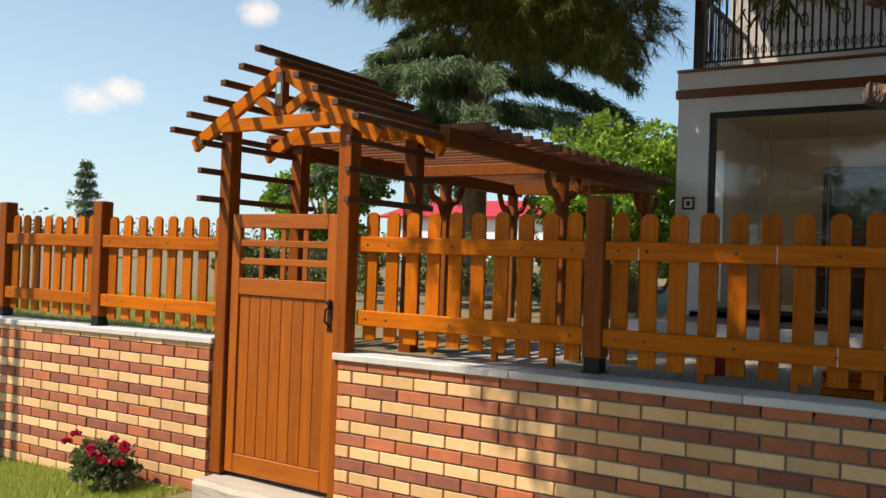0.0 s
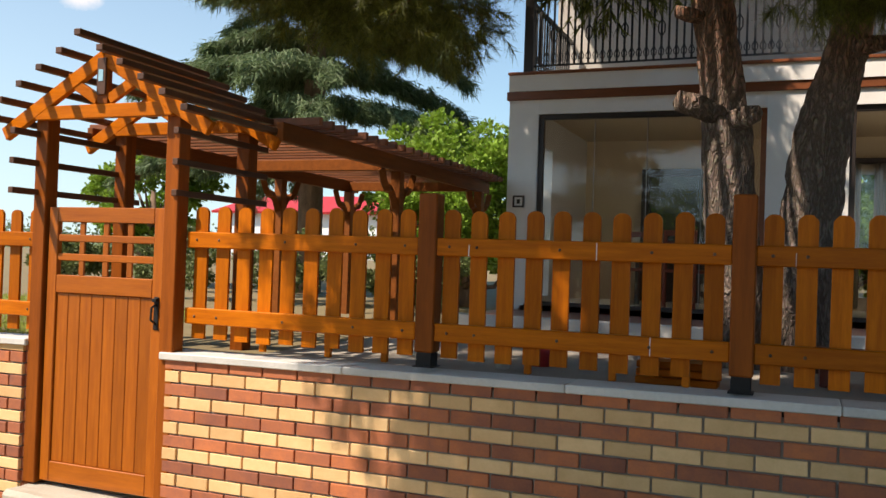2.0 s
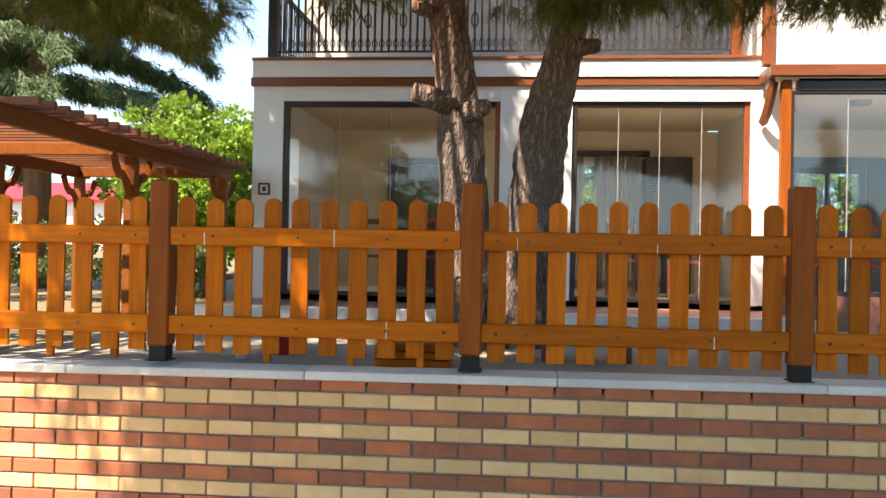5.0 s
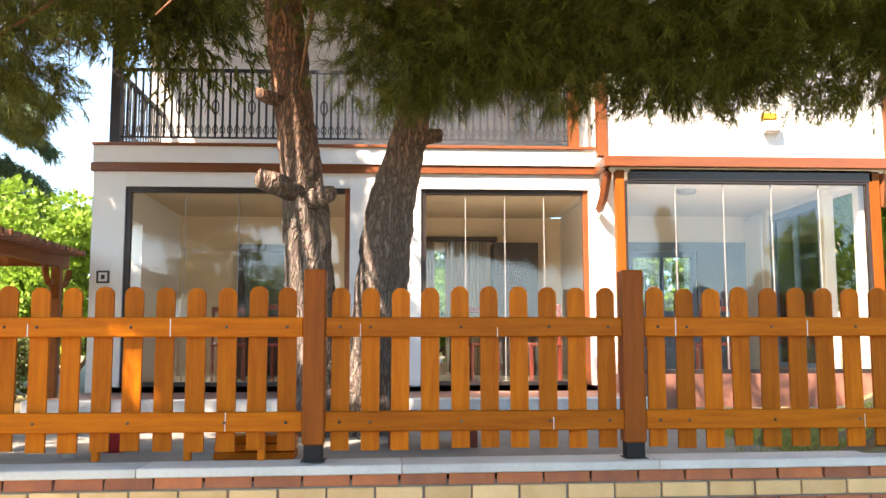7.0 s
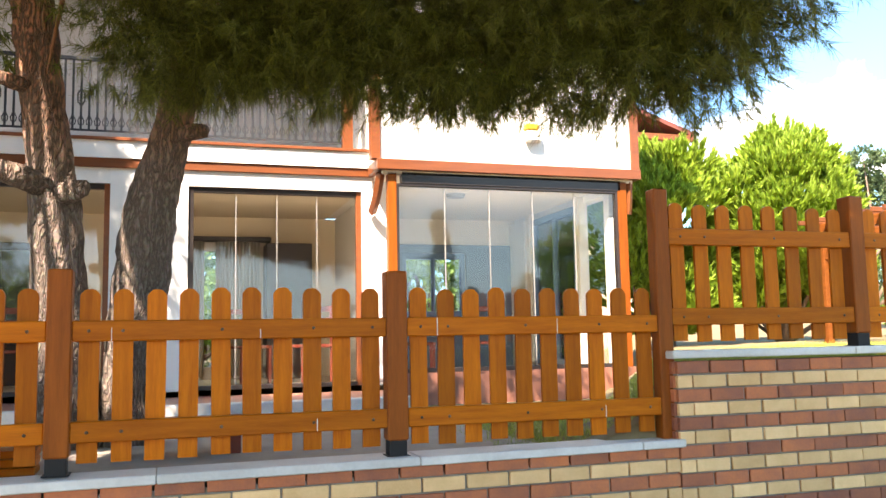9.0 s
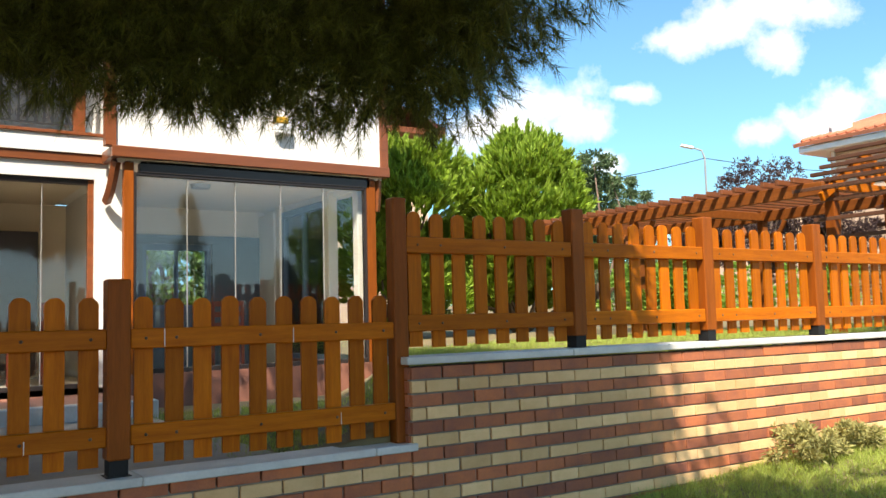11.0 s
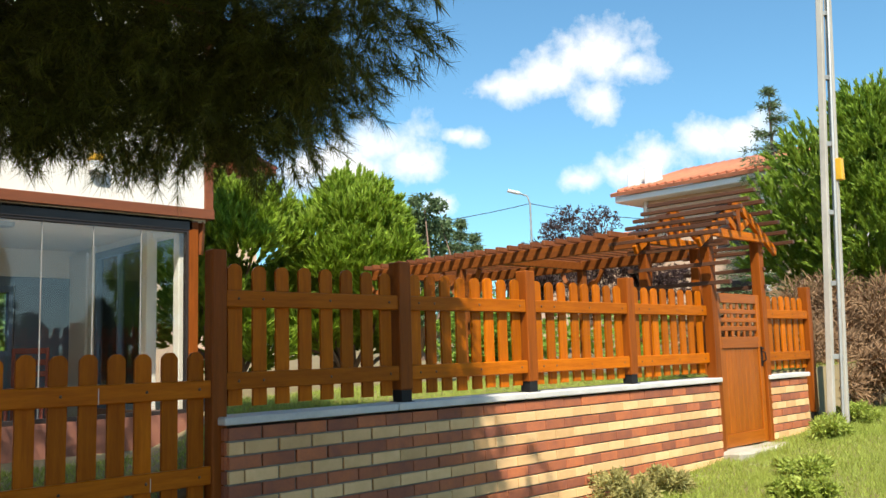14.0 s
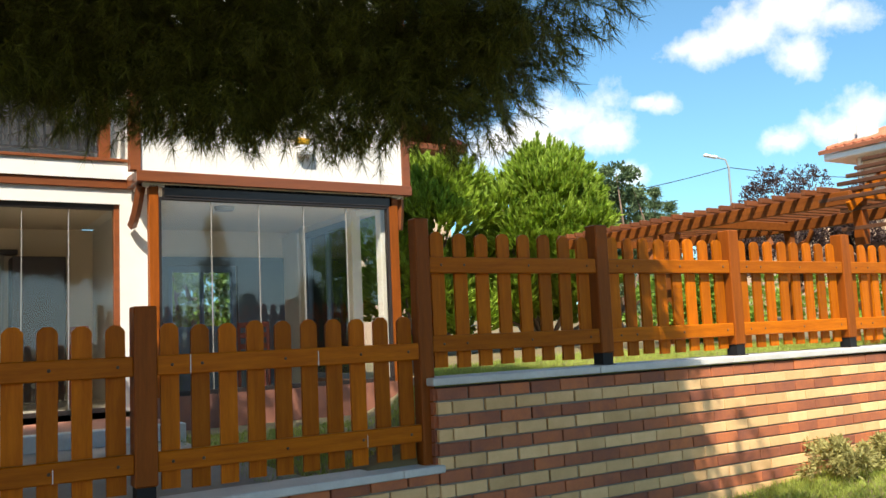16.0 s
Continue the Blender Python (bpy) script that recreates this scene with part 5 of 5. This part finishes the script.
def conifer(name, at, label, height, radius, mat_n, layers, seed, droop=0.3, low=0.8, per=10, length=0.22, width=0.02, gap=0.12, power=0.8, arms_n=9):
    """A whorled conifer with drooping boughs."""
    rng = np.random.default_rng(seed)
    root = tree_root(name, at, label)
    cs, outs = [], []
    bm = bmesh.new()
    tube(bm, [(0, 0, -0.2), (0, 0, height * 0.5), (0, 0, height)], [height * 0.022, height * 0.014, 0.01], 8)
    for k in range(layers):
        f = k / (layers - 1)
        z = low + (height - low) * f
        r = radius * (1 - f) ** power + 0.08
        arms = max(4, int(arms_n - 4 * f))
        for j in range(arms):
            a = rng.uniform(0, 2 * math.pi)
            rr = r * rng.uniform(0.65, 1.1)
            n = max(3, int(rr / gap))
            q = np.linspace(0.15, 1, n)[:, None]
            way = np.array([math.cos(a), math.sin(a), 0.0])
            line = way * q * rr + np.array([0, 0, 1.0]) * (z + 0.12 * rr * q - droop * rr * q ** 2)
            tube(bm, [(0, 0, z), line[n // 2], line[-1]], [0.02 + 0.01 * rr, 0.012 + 0.004 * rr, 0.004], 5, False)
            side = np.array([-way[1], way[0], 0.0])
            for _ in range(4):
                cs.append(line + side * (rng.uniform(-1, 1, (n, 1)) * 0.22 * rr * (1.1 - q)) + rng.normal(size=(n, 3)) * 0.05)
                outs.append(np.repeat((way * 0.6 + np.array([0, 0, -droop]))[None], n, 0))
    cs, outs = np.concatenate(cs), np.concatenate(outs)
    o, d, L, W = tufts(rng, cs, outs, per, length, width, 0.7, droop * 0.6)
    crown(root, blades_mesh("crown", o, d, L, W * 1.25, mat_n, droop * 0.3, rng, 3))
    bmesh.ops.translate(bm, vec=Vector(at), verts=bm.verts)
    part("trunk", bm, M_BARK, root, smooth=True)
    return root


pine_crown()
conifer("cedar_tree", (-8.4, 14.0, 0.9), "tall blue-green cedar with drooping boughs behind the pergola", 11.5, 3.4, M_CEDAR, 14, 3, 0.36, 2.6, 26, 0.2, 0.020, gap=0.10, power=0.6, arms_n=12)
leafy("fruit_tree", (-4.95, 12.9, 0.9), "bright green leafy fruit tree beside the house", (1.4, 1.4, 1.35), 0.2, M_LEAF, 70, 130, 0.10, 5)
leafy("fruit_tree", (-11.6, 13.5, 0.9), "small green fruit tree in the garden", (1.25, 1.2, 1.15), 0.5, M_LEAF, 36, 110, 0.10, 6)
stone_pine((9.75, 11.9, 1.4), "rounded bright green young pine behind the fence", (1.6, 1.5, 1.9), -0.25, 4600, 8)
stone_pine((7.75, 12.2, 1.4), "rounded bright green young pine beside the house", (1.5, 1.4, 1.75), -0.25, 3600, 9)
stone_pine((18.5, 5.6, 1.1), "large green pine behind the far garden gate", (3.4, 3.2, 2.75), 0.1, 8000, 10, M_NEEDLE_FAR, 0.32)
for k, (x, y, r, h) in enumerate(((-8.6, 10.6, 0.7, 0.5), (-7.2, 11.2, 0.8, 0.55), (-5.9, 11.3, 0.7, 0.5), (-9.8, 9.8, 0.6, 0.45), (-4.7, 11.0, 0.6, 0.5))):
    leafy("shrub", (x, y, 0.85), "dark green garden shrub beyond the pergola", (r, r, h), 0.0, M_ROSELEAF, 34, 40, 0.07, 140 + k, trunk_r=0, category="shrub", up=0.3, width=0.5)


# ---- across the street: what the windows mirror ----
for x, y, h, r, sd in ((10.8, -15.0, 6.0, 1.5, 31), (12.4, -15.5, 2.8, 1.0, 32), (14.8, -15.0, 3.2, 1.1, 34), (-5.5, -20.0, 3.4, 1.2, 33)):
    conifer("spruce_tree", (x, y, verge_z(x)), "dark green spruce on the far side of the street", h, r, M_CEDAR, 14, sd, 0.25, 0.5, 8, 0.3, 0.035, 0.2)
leafy("street_tree", (-5.8, -13.0, -0.35), "broad green tree on the far side of the street", (3.3, 2.5, 2.6), 0.6, M_NEEDLE, 90, 150, 0.1, 37)
leafy("street_tree", (-12.0, -16.0, -0.7), "broad green tree on the far side of the street", (3.0, 3.0, 1.9), 0.6, M_LEAF, 70, 60, 0.2, 35)
leafy("street_tree", (20.5, -19.0, 1.0), "broad green tree on the far side of the street", (4.6, 3.0, 2.7), 0.6, M_LEAF, 70, 60, 0.2, 36)

# ---- distance beyond the garden ----
def gable_roof(bm, x0, x1, y0, y1, z, rise, thick=0.12, along="y"):
    """A pitched roof of two slopes, ridge along y or x."""
    if along == "y":
        c = (x0 + x1) / 2
        for a in (x0, x1):
            bar(bm, ((a + c) / 2, y0, z + rise / 2), ((a + c) / 2, y1, z + rise / 2), math.hypot(c - a, rise), thick, 0.0, up=(-(rise) * (1 if a < c else -1), 0, abs(c - a)))
    else:
        c = (y0 + y1) / 2
        for a in (y0, y1):
            bar(bm, (x0, (a + c) / 2, z + rise / 2), (x1, (a + c) / 2, z + rise / 2), math.hypot(c - a, rise), thick, 0.0, up=(0, -(rise) * (1 if a < c else -1), abs(c - a)))
    return bm


villa = thing("villa", (29, 12, 1.0), "peach rendered two-storey villa with an orange tiled roof and white eaves", "house")


def vpart(name, b, mat_v, label="", bevel=0.0):
    bm = bmesh.new()
    box(bm, *b, bevel)
    return part(name, bm, mat_v, villa, label)


vpart("wall", (25.3, 33.0, 7.0, 15.8, 0.8, 6.56), M_PEACH)
vpart("eave", (24.7, 33.7, 6.3, 16.5, 6.56, 6.78), M_WHITE, "white boxed eave", 0.03)
bm = bmesh.new()
gable_roof(bm, 24.6, 33.9, 6.2, 16.6, 6.82, 1.35)
part("roof", bm, M_ROOF, villa, "orange tiled roof")
tile_bm = bmesh.new()
tube(tile_bm, [(24.65, 0, 6.93), (29.2, 0, 8.26)], [0.07, 0.07], 5)
ROOF_TILE = mesh_of(tile_bm, "roof_tile", M_ROOF, True)
for k in range(34):
    piece("roof_tile", ROOF_TILE, villa, (0, 6.4 + 0.3 * k, 0))
for y0 in (15.2, 15.85):
    vpart("chimney", (25.2, 25.65, y0, y0 + 0.45, 6.8, 7.72), M_WHITE, "white chimney", 0.03)
for k in range(3):
    vpart("downpipe", (25.2, 25.3, 15.6 - 4.0 * k, 15.7 - 4.0 * k, 0.9, 6.56), M_WHITE)
for y0 in (8.2, 12.0):
    for z0 in (2.2, 4.7):
        vpart("window", (25.26, 25.36, y0, y0 + 1.2, z0, z0 + 1.5), M_DARK, "dark window")
        vpart("window_sill", (25.2, 25.36, y0 - 0.1, y0 + 1.3, z0 - 0.1, z0), M_WHITE)
vpart("annex_wall", (24.6, 30.0, 16.7, 20.6, 0.9, 5.0), M_PEACH)
bm = bmesh.new()
gable_roof(bm, 24.0, 30.6, 16.6, 21.0, 5.0, 0.9)
part("annex_roof", bm, M_ROOF, villa, "orange tiled lower roof")

shed = thing("warehouse", (-29, 47, 0.9), "long low pale building with a red sheet roof", "building")
bm = bmesh.new()
box(bm, -33.8, -22.2, 46, 55, 0.9, 4.1)
part("wall", bm, M_WHITE, shed)
bm = bmesh.new()
gable_roof(bm, -34.3, -21.8, 45.5, 55.5, 4.1, 1.3, 0.15, "x")
part("roof", bm, M_REDROOF, shed, "red sheet roof")

neighbour = thing("neighbour_house", (11.7, 24, 0.9), "pale house with a dark red overhanging roof behind the pines", "house")
bm = bmesh.new()
box(bm, 9.5, 13.9, 21.3, 27.0, 0.9, 6.9)
part("wall", bm, M_PEACH, neighbour)
bm = bmesh.new()
box(bm, 8.9, 14.2, 20.7, 27.6, 6.92, 7.1, 0.02)
part("eave", bm, M_TRIM, neighbour, "brown boxed eave")
bm = bmesh.new()
gable_roof(bm, 8.9, 14.2, 20.7, 27.6, 7.12, 0.9)
part("roof", bm, M_REDTILE, neighbour, "dark red tiled roof")
LX, LY = 31.15, 25.5
lamp = thing("street_lamp", (LX, LY, 1.2), "grey street lamp on a tall steel mast", "street lamp")
bm = bmesh.new()
tube(bm, [(LX, LY, 0.9), (LX, LY, 8.5), (LX - 0.08, LY + 0.08, 8.85), (LX - 0.4, LY + 0.35, 9.0)], [0.07, 0.045, 0.04, 0.04], 8)
part("mast", bm, M_STEEL, lamp)
bm = bmesh.new()
bar(bm, (LX - 0.35, LY + 0.3, 8.98), (LX - 0.8, LY + 0.65, 9.12), 0.24, 0.12, 0.03)
part("lamp_head", bm, M_WHITE, lamp)


def cable(pts, sag, r=0.018):
    bm = bmesh.new()
    for a, b in zip(pts, pts[1:]):
        a, b = Vector(a), Vector(b)
        tube(bm, [a.lerp(b, f) - Vector((0, 0, sag * 4 * f * (1 - f))) for f in (k / 12 for k in range(13))], [r] * 13, 5)
    solid("overhead_cable", bm, M_IRON, "thin dark overhead cable from the street lamp", "cable")


cable([(20.0, 29.0, 6.5), (31.15, 25.5, 8.5), (43.0, 23.0, 8.4)], 0.25)

# poles of two uprights with cross pieces, one at the far gate, one down the street
def utility_pole(x, y, z, height, label, lean=0.0):
    pole = thing("utility_pole", (x, y, z), label, "utility pole", "utility poles")
    for s in (-1, 1):
        bm = bmesh.new()
        bar(bm, (x + s * 0.10, y - s * 0.045, z - 0.3), (x + s * 0.05 + lean, y - s * 0.02, z + height), 0.075, 0.075, 0.006)
        part("upright", bm, M_STEELPALE, pole)
    k = 0
    while 0.9 * k + 1.0 < height:
        h = z + 0.9 * k + 0.9
        w = 0.10 - 0.05 * (h - z) / height
        bm = bmesh.new()
        q = lean * (h - z) / height
        bar(bm, (x - w + q, y + w * 0.45, h), (x + w + q, y - w * 0.45, h), 0.05, 0.06, 0.003)
        part("rung", bm, M_STEEL, pole)
        k += 1
    bm = bmesh.new()
    tube(bm, [(x + 0.02, y - 0.06, z), (x + 0.02 + lean, y - 0.05, z + height)], [0.018, 0.018], 6)
    part("conduit", bm, M_STEEL, pole)
    return pole


M_STEELPALE = surface("weathered pale concrete", (0.52, 0.49, 0.43), (0.33, 0.31, 0.27), 5, 0.75, 0.2, (1, 1, 0.4), 30, vary=0.08)
utility_pole(11.24, 4.36, 0.68, 8.5, "tall weathered double-legged utility pole by the garden gate", 1.0)
box_bm = bmesh.new()
box(box_bm, 11.66, 11.76, 4.22, 4.32, 3.8, 4.08, 0.008)
solid("marker_box", box_bm, M_YELLOW, "small yellow box strapped to the utility pole", "box")
utility_pole(-9.45, 2.5, -0.6, 8.5, "tall weathered double-legged utility pole down the street")

# far trees
for k, (x, y) in enumerate(((-2.2, 17.6), (0.6, 18.2), (3.2, 17.4), (5.6, 18.4))):
    leafy("fruit_tree", (x, y, 0.9), "green fruit tree behind the house, seen through its windows", (1.7, 1.5, 1.7), 0.2, M_LEAF, 60, 50, 0.14, 120 + k)
conifer("spruce_tree", (23.5, 10.45, 1.3), "slender tall spruce beyond the far gate", 7.4, 1.9, M_CEDAR, 17, 41, 0.02, 1.0, 7, 0.17, 0.024, 0.2, 0.95, 8)
conifer("spruce_tree", (-29.5, 20.6, 1.0), "small lone spruce beyond the garden", 3.6, 0.9, M_FARLEAF, 10, 42, 0.15, 0.3, 8, 0.2, 0.04, 0.15)
for k, (x, y, h) in enumerate(((24.0, 25.5, 6.6), (26.5, 26.5, 6.0), (28.5, 27.5, 6.3), (30.0, 28.0, 5.8))):
    conifer("spruce_tree", (x, y, 1.3), "small blue-green spruce in the distance", h, 1.2, M_CEDAR, 12, 50 + k, 0.15, 0.4, 7, 0.3, 0.05, 0.2)
leafy("ash_tree", (15.6, 16.4, 1.4), "dark green slender tree behind the pines", (1.0, 1.0, 2.2), 0.4, M_CEDAR, 40, 60, 0.12, 61)
for k, (x, y, r) in enumerate(((20.2, 14.6, 1.3), (18.6, 15.2, 0.75), (21.5, 13.2, 1.0))):
    leafy("plum_tree", (x, y, 1.4), "dark purple-leaved plum tree beyond the pergola", (r, r, 0.5 + 0.9 * r), 1.0, M_PLUM, 60, 70, 0.09, 70 + k, up=0.9, width=0.35)
leafy("shrub", (15.0, 5.7, 0.95), "tall heap of dry brown brushwood beside the utility pole", (1.3, 1.3, 1.0), -0.2, M_DRY, 90, 70, 0.22, 82, trunk_r=0, category="shrub", width=0.08)
leafy("shrub", (13.9, 6.6, 1.2), "heap of dry brown brushwood beside the utility pole", (1.1, 1.3, 0.75), -0.2, M_DRY, 60, 60, 0.22, 80, trunk_r=0, category="shrub", width=0.08)
leafy("shrub", (13.0, 5.2, 0.8), "heap of dry brown brushwood beside the utility pole", (0.8, 0.9, 0.7), -0.2, M_DRY, 50, 60, 0.22, 81, trunk_r=0, category="shrub", width=0.08)


for k, (x, y, r, h) in enumerate(((10.9, 9.6, 0.8, 0.62), (12.6, 11.6, 0.9, 0.7), (14.6, 12.4, 1.0, 0.72), (16.8, 13.0, 1.1, 0.75), (18.8, 12.2, 1.1, 0.75), (20.6, 10.8, 1.0, 0.8), (22.0, 8.8, 1.0, 0.85))):
    leafy("shrub", (x, y, 1.35), "leafy yellow-green garden shrub behind the fence", (r, r, h), 0.0, M_LEAF, 36, 44, 0.08, 160 + k, trunk_r=0, category="shrub", up=0.3, width=0.5)


def far_woods():
    rng = np.random.default_rng(90)
    n = 1100
    a = np.radians(rng.uniform(-78, 70, n))
    r = rng.uniform(70, 120, n)
    c = np.stack([r * np.sin(a), r * np.cos(a), 1.2 + rng.uniform(0.1, 1, n) ** 1.5 * 1.7], 1)
    c = np.repeat(c, 60, axis=0) + rng.normal(size=(n * 60, 3)) * np.array([1.8, 1.8, 0.6])
    d = unit_noise(rng, len(c))
    me = blades_mesh("far_woods", c, d, np.full(len(c), 0.4), np.full(len(c), 0.25), M_FARLEAF, 0, rng)
    tagged(new("far_woods", me), "hazy line of distant green trees on the horizon", "woods", kind="stuff")


far_woods()


# ---- grass, weeds, roses ----
def grass(name, label, boxes, seed, size, mat_g=None, width=0.007):
    rng = np.random.default_rng(seed)
    pts = []
    for x0, x1, y0, y1, n in boxes:
        q = np.stack([rng.uniform(x0, x1, n), rng.uniform(y0, y1, n)], 1)
        pts.append(q)
    q = np.concatenate(pts)
    z = np.array([ground_z(x, y) for x, y in q])
    o = np.column_stack([q, z - 0.005])
    patch = np.array([0.55 + 0.6 * (noise.noise(Vector((x * 1.3, y * 1.3, 7))) + 0.5) for x, y in q])
    d = rng.normal(size=o.shape) * 0.45 + np.array([0, 0, 1.0])
    me = blades_mesh(name, o, d, size * rng.uniform(0.5, 1.2, len(o)) * patch, np.full(len(o), width), mat_g or M_BLADE, 0.15, rng, 3)
    tagged(new(name, me), label, "grass", kind="stuff")


grass("verge_grass", "rough sunlit grass on the street verge", [(4.6, 14.5, 1.6, 4.62, 130000), (-9.5, -5.3, 3.7, 4.62, 26000), (8, 16, 4.3, 7, 14000)], 21, 0.10)
grass("garden_grass", "green lawn and dry grass behind the fence", [(2.2, 10.0, 4.95, 8.6, 42000), (-12.0, -5.6, 4.9, 9.0, 36000)], 22, 0.09)


def weed(x, y, r, h, seed, mat_w, label, leaf=0.05, width=0.5):
    leafy("weed", (x, y, verge_z(x)), label, (r, r, h / 2), 0.0, mat_w, 26, 26, leaf, seed, trunk_r=0, category="weed", up=0.6, width=width, shell=0.2)


weed(6.7, 4.35, 0.38, 0.30, 101, M_DRYGREEN, "half-dry bushy weed at the wall's foot", 0.06, 0.25)
weed(7.3, 4.3, 0.28, 0.22, 102, M_DRYGREEN, "half-dry bushy weed at the wall's foot", 0.06, 0.25)
weed(8.5, 3.6, 0.24, 0.15, 103, M_BLADE, "leafy green weed on the verge", 0.08, 0.22)
weed(7.6, 3.2, 0.25, 0.16, 104, M_BLADE, "leafy green weed on the verge", 0.06, 0.5)
weed(10.6, 4.2, 0.22, 0.24, 105, M_BLADE, "leafy green weed beside the utility pole", 0.08, 0.25)
weed(11.7, 4.3, 0.22, 0.26, 106, M_BLADE, "leafy green weed beside the utility pole", 0.08, 0.25)
weed(12.3, 3.6, 0.25, 0.2, 107, M_BLADE, "leafy green weed on the verge", 0.08, 0.25)
weed(-8.0, 4.4, 0.3, 0.25, 108, M_BLADE, "leafy green weed at the wall's foot", 0.06, 0.5)


def rose_bush(x, y):
    z = verge_z(x)
    rng = np.random.default_rng(120)
    bush = leafy("rose_bush", (x, y, z), "small rose bush with red and pink blooms at the wall's foot", (0.40, 0.25, 0.19), 0.0, M_ROSELEAF, 40, 26, 0.045, 121, trunk_r=0.012, category="rose bush", up=0.4, width=0.5, shell=0.2)
    for k in range(11):
        c = np.array([rng.uniform(-0.42, 0.42), rng.uniform(-0.22, 0.05), rng.uniform(0.24, 0.42)])
        n = 26
        v = unit_noise(rng, n)
        v[:, 2] = np.abs(v[:, 2]) * 0.8
        me = blades_mesh("bloom", np.repeat(c[None], n, 0), v, np.full(n, 0.05), np.full(n, 0.045), M_PINK, 0.0, rng)
        ob = new("bloom", me)
        ob.parent = bush
        ob["label"] = "red rose bloom"


rose_bush(-5.95, 4.35)


# ---- the brick walls, piece by piece ----
brick_wall("wall_west", -10.0, -5.12, 0.855, 0.600, "red and cream banded brick wall with pale stone coping", -5.12, 0.265, 0.014, -5.1)
brick_wall("wall_middle", -3.885, 3.14, 0.875, 0.685, "low red and cream banded brick wall with pale stone coping", -3.76, 0.252, 0.007, 0.5)
brick_wall("wall_east", 3.14, 8.98, 1.42, 1.196, "higher red and cream banded brick wall with pale stone coping", 3.25, 0.246)
brick_wall("wall_end", 10.15, 11.15, 1.40, 1.18, "short red and cream brick pier with pale stone coping", 10.27, 0.25)
